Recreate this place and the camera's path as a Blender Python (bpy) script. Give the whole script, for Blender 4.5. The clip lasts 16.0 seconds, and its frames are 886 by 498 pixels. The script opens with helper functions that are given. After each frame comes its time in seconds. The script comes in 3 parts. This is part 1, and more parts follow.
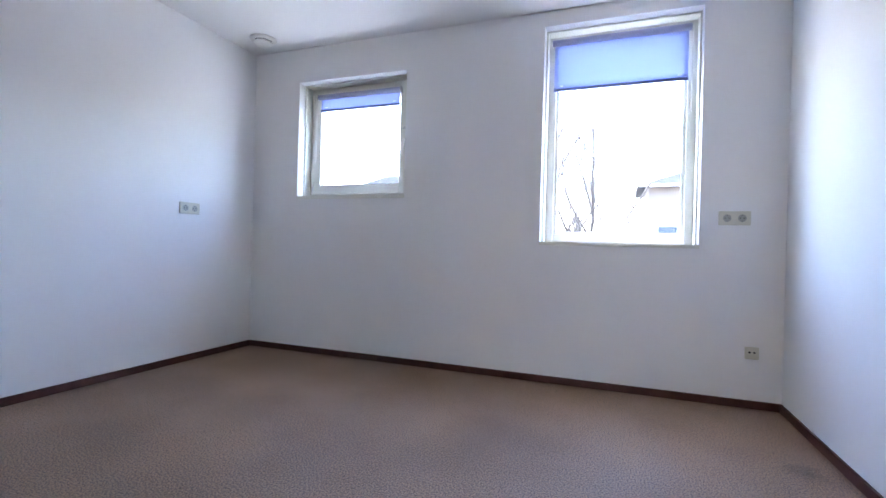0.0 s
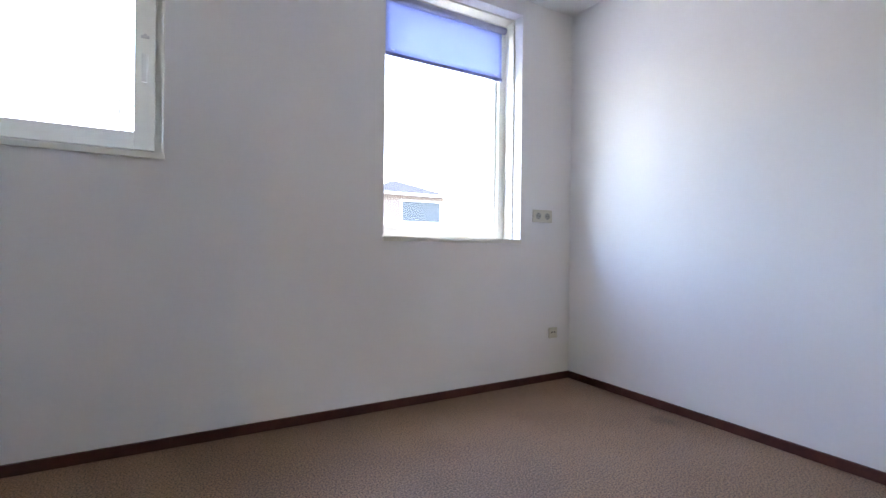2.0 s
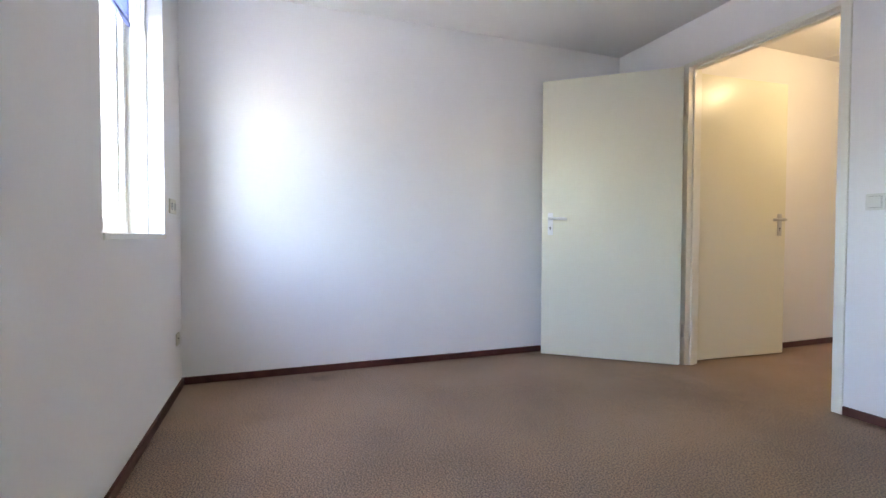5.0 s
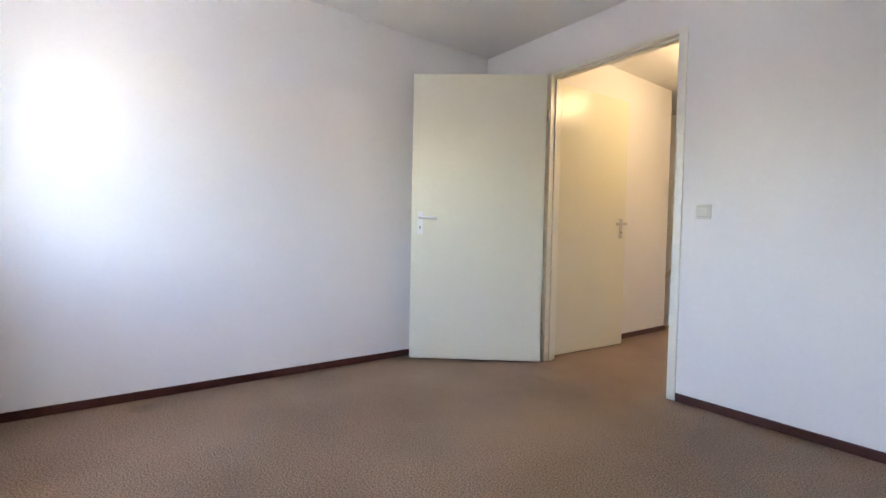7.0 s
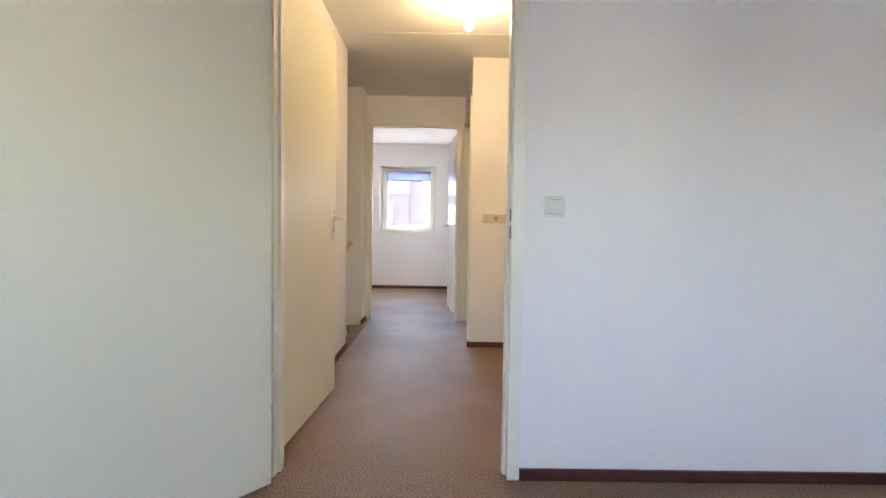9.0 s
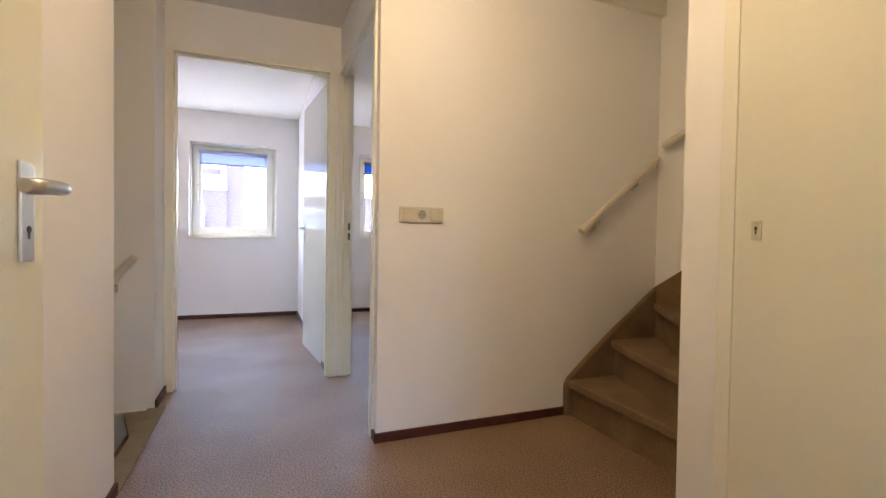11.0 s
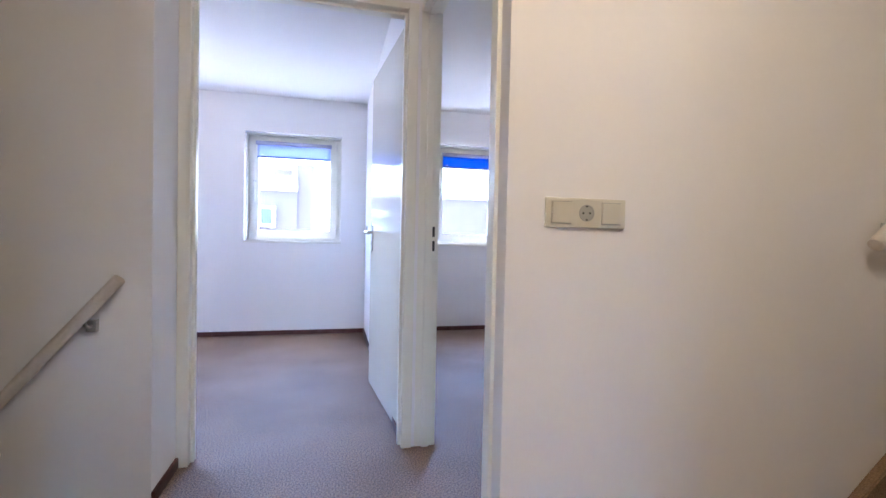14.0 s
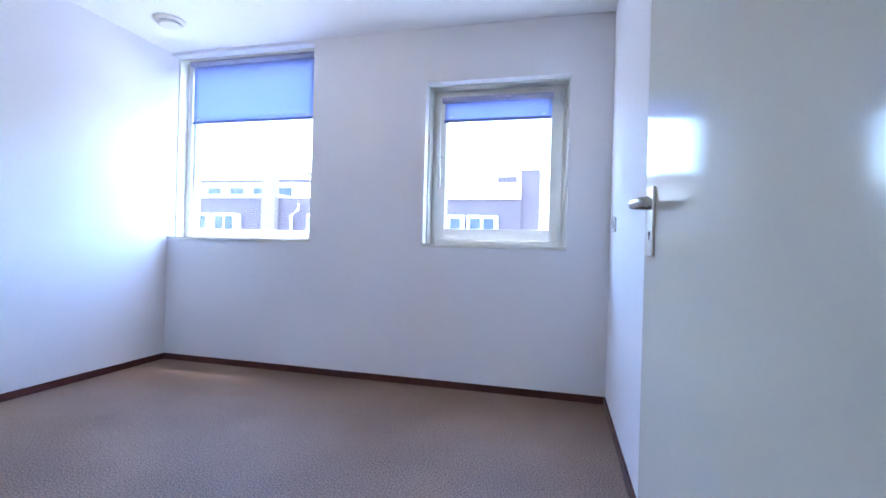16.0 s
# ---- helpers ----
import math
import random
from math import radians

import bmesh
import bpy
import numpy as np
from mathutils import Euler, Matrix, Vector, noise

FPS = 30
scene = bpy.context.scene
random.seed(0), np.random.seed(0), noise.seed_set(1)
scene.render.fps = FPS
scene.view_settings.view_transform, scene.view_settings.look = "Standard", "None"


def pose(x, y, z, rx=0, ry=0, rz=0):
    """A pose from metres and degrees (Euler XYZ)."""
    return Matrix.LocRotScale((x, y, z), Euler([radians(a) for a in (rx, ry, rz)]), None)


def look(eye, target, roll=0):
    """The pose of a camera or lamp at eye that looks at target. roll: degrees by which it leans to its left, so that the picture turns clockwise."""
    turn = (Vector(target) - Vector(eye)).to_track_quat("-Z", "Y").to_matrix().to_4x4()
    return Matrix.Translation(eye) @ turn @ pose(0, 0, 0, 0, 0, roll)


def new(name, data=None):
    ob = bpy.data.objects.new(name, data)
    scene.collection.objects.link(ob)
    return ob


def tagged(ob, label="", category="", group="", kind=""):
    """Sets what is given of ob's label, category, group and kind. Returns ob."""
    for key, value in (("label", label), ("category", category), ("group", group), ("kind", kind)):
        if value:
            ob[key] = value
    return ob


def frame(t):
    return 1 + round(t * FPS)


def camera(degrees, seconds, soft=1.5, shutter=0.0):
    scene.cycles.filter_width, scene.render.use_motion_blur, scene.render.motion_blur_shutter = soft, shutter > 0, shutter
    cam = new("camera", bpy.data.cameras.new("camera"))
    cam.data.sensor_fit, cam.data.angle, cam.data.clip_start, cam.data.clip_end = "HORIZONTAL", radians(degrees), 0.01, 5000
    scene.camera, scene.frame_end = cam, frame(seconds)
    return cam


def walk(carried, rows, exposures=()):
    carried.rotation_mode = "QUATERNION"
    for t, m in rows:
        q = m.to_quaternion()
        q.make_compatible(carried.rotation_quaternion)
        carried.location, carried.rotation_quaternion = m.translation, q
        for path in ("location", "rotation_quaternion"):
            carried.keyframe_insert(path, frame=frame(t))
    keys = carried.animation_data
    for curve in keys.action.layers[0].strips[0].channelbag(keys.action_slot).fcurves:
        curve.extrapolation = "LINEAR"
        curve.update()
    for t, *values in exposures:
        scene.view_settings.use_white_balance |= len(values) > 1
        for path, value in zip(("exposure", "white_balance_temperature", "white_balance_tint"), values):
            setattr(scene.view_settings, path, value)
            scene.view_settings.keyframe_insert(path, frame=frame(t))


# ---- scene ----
cam = camera(87.8, 16.0)
PATH = [
    (0, (0.887, 3.076, 0.861), (1.591, 1.204, 0.859), 1.6),
    (0.5, (1.066, 2.792, 0.9), (1.507, 0.842, 0.857), 1.2),
    (1, (1.324, 2.487, 0.84), (1.33, 0.487, 0.847), 1.6),
    (1.5, (1.82, 2.402, 0.808), (1.342, 0.461, 0.847), 1.3),
    (2, (2.311, 2.282, 0.867), (1.312, 0.549, 0.863), 0.7),
    (2.5, (2.685, 2.094, 0.868), (1.229, 0.723, 0.865), 0.5),
    (3, (2.908, 1.691, 0.881), (1.139, 0.757, 0.857), 0.6),
    (3.5, (3.017, 1.223, 0.876), (1.072, 0.76, 0.846), 0.7),
    (4, (3.024, 0.849, 0.887), (1.024, 0.822, 0.847), 0.4),
    (4.5, (3.161, 0.568, 0.908), (1.209, 1.0, 0.858), 0.4),
    (4.7, (3.201, 0.536, 0.912), (1.282, 1.095, 0.861), 0.3),
    (6.8, (3.107, 0.565, 0.924), (1.44, 1.667, 0.864), 1.0),
    (7, (2.981, 0.613, 0.941), (1.387, 1.82, 0.876), 1.2),
    (7.5, (2.561, 0.596, 0.978), (1.296, 2.144, 0.905), 1.1),
    (8, (2.094, 0.826, 0.971), (1.261, 2.642, 0.892), 1.1),
    (8.5, (1.708, 1.078, 0.985), (1.342, 3.042, 0.906), 1.0),
    (9, (1.363, 1.499, 0.994), (1.377, 3.498, 0.914), 0.9),
    (9.5, (1.159, 2.019, 1.0), (1.438, 3.997, 0.916), 0.8),
    (9.7, (1.115, 2.245, 1.014), (1.49, 4.207, 0.935), 0.8),
    (11.8, (1.077, 3.438, 0.971), (1.87, 5.274, 0.933), 0.9),
    (12, (1.071, 3.437, 0.974), (1.852, 5.278, 0.934), 0.8),
    (12.5, (1.076, 3.435, 0.97), (1.836, 5.285, 0.935), 0.9),
    (13, (1.133, 3.527, 1.006), (1.856, 5.391, 0.966), 1.1),
    (13.3, (1.175, 3.699, 1.011), (1.849, 5.581, 0.969), 1.3),
    (13.5, (1.189, 3.866, 1.03), (1.828, 5.761, 0.988), 1.3),
    (14, (1.199, 4.335, 1.028), (1.67, 6.278, 0.983), 1.2),
    (14.5, (1.229, 4.856, 1.036), (1.425, 6.846, 0.996), 1.4),
    (15, (1.209, 5.342, 1.026), (1.197, 7.341, 0.99), 1.3),
    (15.5, (1.214, 5.851, 0.99), (0.977, 7.837, 0.97), 1.9),
    (16, (1.254, 6.305, 0.939), (0.761, 8.243, 0.938), 1.6),
]
walk(cam, [(t, look(eye, target, roll)) for t, eye, target, roll in PATH], [(0, 5.55, 6200, 21), (1.5, 5.42, 6650, 21), (2.5, 5.34, 6950, 21), (4.7, 5.58, 7000, 19), (7.0, 5.7, 7500, 21), (9.7, 5.66, 7300, 19), (12.0, 5.7, 6250, 22), (14.5, 5.8, 5450, 23), (15.3, 5.6, 5450, 22), (16, 5.12, 5350, 20)])


# ---- light ----
world = bpy.data.worlds.new("sky")
scene.world = world
world.use_nodes = True
wn = world.node_tree
sky = wn.nodes.new("ShaderNodeTexSky")
sky.sky_type = "NISHITA"
sky.sun_disc = False
sky.sun_elevation = radians(87)
sky.sun_rotation = radians(37)
sky.altitude = 0
sky.air_density = 1.3
sky.dust_density = 1.5
sky.ozone_density = 2.0
wn.nodes["Background"].inputs["Strength"].default_value = 0.13
wn.links.new(sky.outputs["Color"], wn.nodes["Background"].inputs["Color"])

sun_data = bpy.data.lights.new("sun", "SUN")
sun_data.energy = 1.5
sun_data.angle = radians(30)
sun_data.color = (1.0, 0.99, 0.97)
sun = new("sun", sun_data)
sun.matrix_world = look((1.5, 2, 60), (0, 0, 0))


def bulb_light(x, y, z, watts):
    data = bpy.data.lights.new("bulb_light", "POINT")
    data.energy = watts
    data.shadow_soft_size = 0.035
    data.color = (1.0, 0.79, 0.45)
    new("bulb_light", data).location = (x, y, z)


# ---- materials ----
def material(name, base, rough=0.6, second=None, scale=6.0, mix=0.5, grain=0.0, grain_scale=300.0, bump=0.0,
             bump_scale=400.0, metal=0.0, spec=0.5, island=0.0, coat=0.0, rough_var=0.0):
    m = bpy.data.materials.new(name)
    m.use_nodes = True
    t = m.node_tree
    b = t.nodes["Principled BSDF"]
    b.inputs["Roughness"].default_value = rough
    b.inputs["Metallic"].default_value = metal
    b.inputs["Specular IOR Level"].default_value = spec
    b.inputs["Coat Weight"].default_value = coat
    pos = t.nodes.new("ShaderNodeTexCoord").outputs["Object"]
    col = t.nodes.new("ShaderNodeMix")
    col.data_type = "RGBA"
    col.inputs["A"].default_value = (*base, 1)
    col.inputs["B"].default_value = (*(second or [c * 0.9 for c in base]), 1)
    n1 = t.nodes.new("ShaderNodeTexNoise")
    n1.inputs["Scale"].default_value = scale
    n1.inputs["Detail"].default_value = 5
    t.links.new(pos, n1.inputs["Vector"])
    r1 = t.nodes.new("ShaderNodeMapRange")
    r1.inputs["From Min"].default_value, r1.inputs["From Max"].default_value = 0.35, 0.65
    r1.inputs["To Max"].default_value = mix
    t.links.new(n1.outputs["Fac"], r1.inputs["Value"])
    t.links.new(r1.outputs["Result"], col.inputs["Factor"])
    out = col.outputs["Result"]
    if grain:
        n2 = t.nodes.new("ShaderNodeTexNoise")
        n2.inputs["Scale"].default_value = grain_scale
        n2.inputs["Detail"].default_value = 3
        t.links.new(pos, n2.inputs["Vector"])
        r2 = t.nodes.new("ShaderNodeMapRange")
        r2.inputs["From Min"].default_value, r2.inputs["From Max"].default_value = 0.3, 0.7
        r2.inputs["To Min"].default_value, r2.inputs["To Max"].default_value = 1 - grain, 1 + grain
        t.links.new(n2.outputs["Fac"], r2.inputs["Value"])
        mul = t.nodes.new("ShaderNodeVectorMath")
        mul.operation = "SCALE"
        t.links.new(out, mul.inputs[0])
        t.links.new(r2.outputs["Result"], mul.inputs["Scale"])
        out = mul.outputs["Vector"]
    if island:
        g = t.nodes.new("ShaderNodeNewGeometry")
        r3 = t.nodes.new("ShaderNodeMapRange")
        r3.inputs["To Min"].default_value, r3.inputs["To Max"].default_value = 1 - island, 1 + island
        t.links.new(g.outputs["Random Per Island"], r3.inputs["Value"])
        mul = t.nodes.new("ShaderNodeVectorMath")
        mul.operation = "SCALE"
        t.links.new(out, mul.inputs[0])
        t.links.new(r3.outputs["Result"], mul.inputs["Scale"])
        out = mul.outputs["Vector"]
    t.links.new(out, b.inputs["Base Color"])
    if rough_var:
        r4 = t.nodes.new("ShaderNodeMapRange")
        r4.inputs["From Min"].default_value, r4.inputs["From Max"].default_value = 0.3, 0.7
        r4.inputs["To Min"].default_value, r4.inputs["To Max"].default_value = rough - rough_var, rough + rough_var
        t.links.new(n1.outputs["Fac"], r4.inputs["Value"])
        t.links.new(r4.outputs["Result"], b.inputs["Roughness"])
    if bump:
        n3 = t.nodes.new("ShaderNodeTexNoise")
        n3.inputs["Scale"].default_value = bump_scale
        n3.inputs["Detail"].default_value = 4
        t.links.new(pos, n3.inputs["Vector"])
        bm = t.nodes.new("ShaderNodeBump")
        bm.inputs["Strength"].default_value = bump
        bm.inputs["Distance"].default_value = 0.004
        t.links.new(n3.outputs["Fac"], bm.inputs["Height"])
        t.links.new(bm.outputs["Normal"], b.inputs["Normal"])
    return m


WALL = material("wall_paint", (0.88, 0.865, 0.855), 0.75, (0.855, 0.835, 0.825), 1.3, 0.8, 0.006, 60, 0.04, 50, spec=0.2)
CEIL = material("ceiling_paint", (0.85, 0.84, 0.83), 0.9, (0.83, 0.82, 0.81), 1.7, 0.7, 0.015, 90, 0.15, 140)
CARPET = material("carpet", (0.28, 0.173, 0.107), 0.45, (0.212, 0.13, 0.08), 1.6, 0.9, 0.9, 150, 0.7, 235, spec=0.42, rough_var=0.05)


def add_stains(m, spots):
    """Old stains in the pile: darker, uneven round patches at fixed places on the floor."""
    t = m.node_tree
    b = t.nodes["Principled BSDF"]
    link = b.inputs["Base Color"].links[0]
    out = link.from_socket
    pos = t.nodes.new("ShaderNodeTexCoord").outputs["Object"]
    n = t.nodes.new("ShaderNodeTexNoise")
    n.inputs["Scale"].default_value = 14
    t.links.new(pos, n.inputs["Vector"])
    for x, y, size, dark in spots:
        d = t.nodes.new("ShaderNodeVectorMath")
        d.operation = "DISTANCE"
        d.inputs[1].default_value = (x, y, 0)
        t.links.new(pos, d.inputs[0])
        a = t.nodes.new("ShaderNodeMath")
        a.operation = "MULTIPLY_ADD"
        a.inputs[1].default_value = size * 1.4
        t.links.new(n.outputs["Fac"], a.inputs[0])
        t.links.new(d.outputs["Value"], a.inputs[2])
        k = t.nodes.new("ShaderNodeMapRange")
        k.interpolation_type = "SMOOTHSTEP"
        k.inputs["From Min"].default_value, k.inputs["From Max"].default_value = size * 0.7, size * 1.8
        k.inputs["To Min"].default_value, k.inputs["To Max"].default_value = dark, 1.0
        t.links.new(a.outputs[0], k.inputs["Value"])
        mul = t.nodes.new("ShaderNodeVectorMath")
        mul.operation = "SCALE"
        t.links.new(out, mul.inputs[0])
        t.links.new(k.outputs["Result"], mul.inputs["Scale"])
        out = mul.outputs["Vector"]
    t.links.new(out, b.inputs["Base Color"])


add_stains(CARPET, [(0.15, 0.82, 0.1, 0.55), (1.15, 2.9, 0.5, 0.72), (1.6, 1.3, 0.3, 0.9), (1.2, 4.6, 0.5, 0.75)])
STAIR_CARPET = material("stair_carpet", (0.25, 0.165, 0.09), 0.9, (0.19, 0.12, 0.065), 5, 0.9, 0.25, 220, 0.5, 240, spec=0.2)
SKIRT = material("dark_wood_skirting", (0.065, 0.016, 0.012), 0.45, (0.105, 0.032, 0.022), 14, 0.6, 0.1, 120, 0.08, 80)
DOOR = material("door_enamel", (0.8, 0.78, 0.665), 0.1, (0.785, 0.76, 0.64), 2.0, 0.7, 0.008, 50, 0.03, 14, rough_var=0.02, spec=0.35)
DOOR_SATIN = material("door_satin", (0.8, 0.775, 0.63), 0.3, (0.785, 0.755, 0.605), 2.0, 0.7, 0.008, 50, 0.02, 14)
FRAME = material("frame_enamel", (0.85, 0.83, 0.735), 0.28, (0.83, 0.81, 0.71), 3, 0.7, 0.01, 60)
WINFRAME = material("window_enamel", (0.8, 0.785, 0.71), 0.4, (0.77, 0.75, 0.67), 8, 0.7, 0.01, 70)
PLASTIC = material("white_plastic", (0.74, 0.73, 0.68), 0.35, (0.74, 0.73, 0.66), 20, 0.6)
PLASTIC_OLD = material("aged_plastic", (0.68, 0.65, 0.54), 0.38, (0.64, 0.6, 0.49), 20, 0.6)
PLATE = material("handle_enamel", (0.88, 0.88, 0.87), 0.3, (0.84, 0.84, 0.83), 30, 0.5)
# grey that stands in for the shadow line round a switch rocker
RIM_SHADE = material("rocker_edge_shade", (0.4, 0.385, 0.34), 0.4, (0.36, 0.345, 0.3), 30, 0.5)
# near-black for the shade inside holes and slots, which are not cut
DARK = material("dark_hole_shade", (0.03, 0.03, 0.03), 0.5, (0.05, 0.05, 0.05), 60, 0.5)
METAL = material("satin_metal", (0.62, 0.61, 0.58), 0.32, (0.55, 0.54, 0.5), 60, 0.6, metal=1.0)
RAILWOOD = material("painted_rail", (0.72, 0.66, 0.58), 0.4, (0.66, 0.58, 0.5), 12, 0.7, 0.04, 120)
NOSING = material("nosing_carpet", (0.3, 0.235, 0.14), 0.85, (0.24, 0.18, 0.1), 8, 0.8, 0.2, 200, 0.5, 240, spec=0.2)
BRICK = material("dark_brick", (0.07, 0.054, 0.057), 0.85, (0.056, 0.043, 0.046), 3, 0.7, 0.05, 20, 0.08, 30)
REDBRICK = material("red_brick", (0.15, 0.062, 0.052), 0.85, (0.12, 0.05, 0.042), 3, 0.7, 0.12, 20, 0.3, 30)
RENDERED = material("pale_render", (0.15, 0.125, 0.112), 0.85, (0.13, 0.108, 0.097), 1.5, 0.7, 0.05, 20, spec=0.1)
BAND = material("cream_panel", (0.3, 0.27, 0.21), 0.7, (0.27, 0.24, 0.19), 1.5, 0.7)
ROOF = material("slate_roof", (0.013, 0.0145, 0.017), 0.85, (0.01, 0.011, 0.013), 2, 0.8, 0.12, 12, 0.3, 20, spec=0.1)
BARK = material("bark", (0.045, 0.037, 0.032), 0.9, (0.032, 0.026, 0.022), 8, 0.8, 0.2, 40, 0.6, 60)
LEAF = material("evergreen", (0.05, 0.07, 0.045), 0.8, (0.06, 0.07, 0.05), 1.2, 0.8, island=0.35, spec=0.1)
GROUND = material("ground_paving", (0.34, 0.33, 0.31), 0.9, (0.26, 0.26, 0.22), 0.05, 0.9, 0.1, 4)
SHUTTER = material("dark_window", (0.035, 0.045, 0.055), 0.3, (0.03, 0.04, 0.05), 2, 0.6, spec=0.25)
WHITE_OUT = material("white_facade", (0.5, 0.52, 0.52), 0.6, (0.45, 0.47, 0.47), 2, 0.6)


def glass_material():
    m = bpy.data.materials.new("window_glass")
    m.use_nodes = True
    t = m.node_tree
    t.nodes.remove(t.nodes["Principled BSDF"])
    clear = t.nodes.new("ShaderNodeBsdfTransparent")
    clear.inputs["Color"].default_value = (0.86, 0.88, 0.88, 1)
    gloss = t.nodes.new("ShaderNodeBsdfGlossy")
    gloss.inputs["Roughness"].default_value = 0.02
    lw = t.nodes.new("ShaderNodeLayerWeight")
    lw.inputs["Blend"].default_value = 0.5
    p5 = t.nodes.new("ShaderNodeMath")
    p5.operation = "POWER"
    p5.inputs[1].default_value = 5
    t.links.new(lw.outputs["Facing"], p5.inputs[0])
    fr = t.nodes.new("ShaderNodeMath")
    fr.operation = "MULTIPLY_ADD"
    fr.inputs[1].default_value, fr.inputs[2].default_value = 0.7, 0.04
    t.links.new(p5.outputs[0], fr.inputs[0])
    mx = t.nodes.new("ShaderNodeMixShader")
    t.links.new(fr.outputs[0], mx.inputs[0])
    t.links.new(clear.outputs[0], mx.inputs[1])
    t.links.new(gloss.outputs[0], mx.inputs[2])
    t.links.new(mx.outputs[0], t.nodes["Material Output"].inputs["Surface"])
    return m


def fabric_material(name, col, thin):
    m = bpy.data.materials.new(name)
    m.use_nodes = True
    t = m.node_tree
    t.nodes.remove(t.nodes["Principled BSDF"])
    pos = t.nodes.new("ShaderNodeTexCoord").outputs["Object"]
    w = t.nodes.new("ShaderNodeTexNoise")
    w.inputs["Scale"].default_value = 260
    t.links.new(pos, w.inputs["Vector"])
    c = t.nodes.new("ShaderNodeMix")
    c.data_type = "RGBA"
    c.inputs["A"].default_value = (*col, 1)
    c.inputs["B"].default_value = (*[v * 0.9 for v in col], 1)
    t.links.new(w.outputs["Fac"], c.inputs["Factor"])
    d = t.nodes.new("ShaderNodeBsdfDiffuse")
    tr = t.nodes.new("ShaderNodeBsdfTranslucent")
    mx = t.nodes.new("ShaderNodeMixShader")
    mx.inputs[0].default_value = thin
    t.links.new(c.outputs["Result"], d.inputs["Color"])
    t.links.new(c.outputs["Result"], tr.inputs["Color"])
    t.links.new(d.outputs[0], mx.inputs[1])
    t.links.new(tr.outputs[0], mx.inputs[2])
    t.links.new(mx.outputs[0], t.nodes["Material Output"].inputs["Surface"])
    return m


def glow_material(name, col, strength):
    m = bpy.data.materials.new(name)
    m.use_nodes = True
    b = m.node_tree.nodes["Principled BSDF"]
    b.inputs["Base Color"].default_value = (0.9, 0.88, 0.8, 1)
    b.inputs["Emission Color"].default_value = (*col, 1)
    b.inputs["Emission Strength"].default_value = strength
    return m


GLASS = glass_material()
FABRIC = fabric_material("lilac_blind", (0.46, 0.52, 0.77), 0.55)
FABRIC_BLUE = fabric_material("blue_blind", (0.05, 0.19, 0.55), 0.5)
HOLDER = material("brown_lamp_holder", (0.12, 0.085, 0.06), 0.4, (0.1, 0.07, 0.05), 30, 0.5)
BLINDBAR = material("blind_bar", (0.2, 0.24, 0.48), 0.45, (0.17, 0.2, 0.42), 20, 0.5)
BLINDTUBE = material("blind_tube", (0.43, 0.44, 0.6), 0.6, (0.39, 0.4, 0.55), 20, 0.5)
GLOW = glow_material("lit_bulb", (1.0, 0.8, 0.5), 1.0)


# ---- building helpers ----
def add_box(bm, x0, y0, z0, x1, y1, z1, bevel=0.0, m=None):
    v = [bm.verts.new((x, y, z)) for x in (x0, x1) for y in (y0, y1) for z in (z0, z1)]
    faces = [bm.faces.new([v[i] for i in q]) for q in
             ((0, 1, 3, 2), (4, 6, 7, 5), (0, 4, 5, 1), (2, 3, 7, 6), (0, 2, 6, 4), (1, 5, 7, 3))]
    if bevel:
        edges = list({e for f in faces for e in f.edges})
        res = bmesh.ops.bevel(bm, geom=edges, offset=bevel, segments=2, profile=0.7, affect="EDGES")
        v = list({w for f in res["faces"] for w in f.verts})
    if m is not None:
        bmesh.ops.transform(bm, matrix=m, verts=[w for w in v if w.is_valid])
    return v


def boxes(*items, bevel=0.0):
    bm = bmesh.new()
    for it in items:
        add_box(bm, *it, bevel=bevel)
    return bm


def disc(bm, m, r, depth, seg=28, r2=None):
    """A cylinder or cone along local z, from 0 to depth."""
    bmesh.ops.create_cone(bm, cap_ends=True, segments=seg, radius1=r, radius2=r if r2 is None else r2, depth=depth,
                          matrix=m @ Matrix.Translation((0, 0, depth / 2)))


def lathe(profile, seg=28, m=None):
    bm = bmesh.new()
    rings = []
    for r, z in profile:
        rings.append([bm.verts.new((r * math.cos(2 * math.pi * i / seg), r * math.sin(2 * math.pi * i / seg), z)) for i in range(seg)])
    for a, b in zip(rings, rings[1:]):
        for i in range(seg):
            bm.faces.new((a[i], a[(i + 1) % seg], b[(i + 1) % seg], b[i]))
    bm.faces.new(rings[0][::-1])
    bm.faces.new(rings[-1])
    bmesh.ops.recalc_face_normals(bm, faces=bm.faces)
    if m is not None:
        bm.transform(m)
    return bm


def tube(path, r, seg=10, bm=None, taper=1.0):
    bm = bm or bmesh.new()
    pts = [Vector(p) for p in path]
    rings = []
    for i, p in enumerate(pts):
        d = (pts[min(i + 1, len(pts) - 1)] - pts[max(i - 1, 0)]).normalized()
        a = d.cross(Vector((0, 0, 1)) if abs(d.z) < 0.95 else Vector((1, 0, 0))).normalized()
        b = d.cross(a)
        k = r * (1 + (taper - 1) * i / max(1, len(pts) - 1))
        rings.append([bm.verts.new(p + k * (math.cos(2 * math.pi * j / seg) * a + math.sin(2 * math.pi * j / seg) * b)) for j in range(seg)])
    for a, b in zip(rings, rings[1:]):
        for j in range(seg):
            bm.faces.new((a[j], a[(j + 1) % seg], b[(j + 1) % seg], b[j]))
    bm.faces.new(rings[0][::-1])
    bm.faces.new(rings[-1])
    bmesh.ops.recalc_face_normals(bm, faces=bm.faces)
    return bm


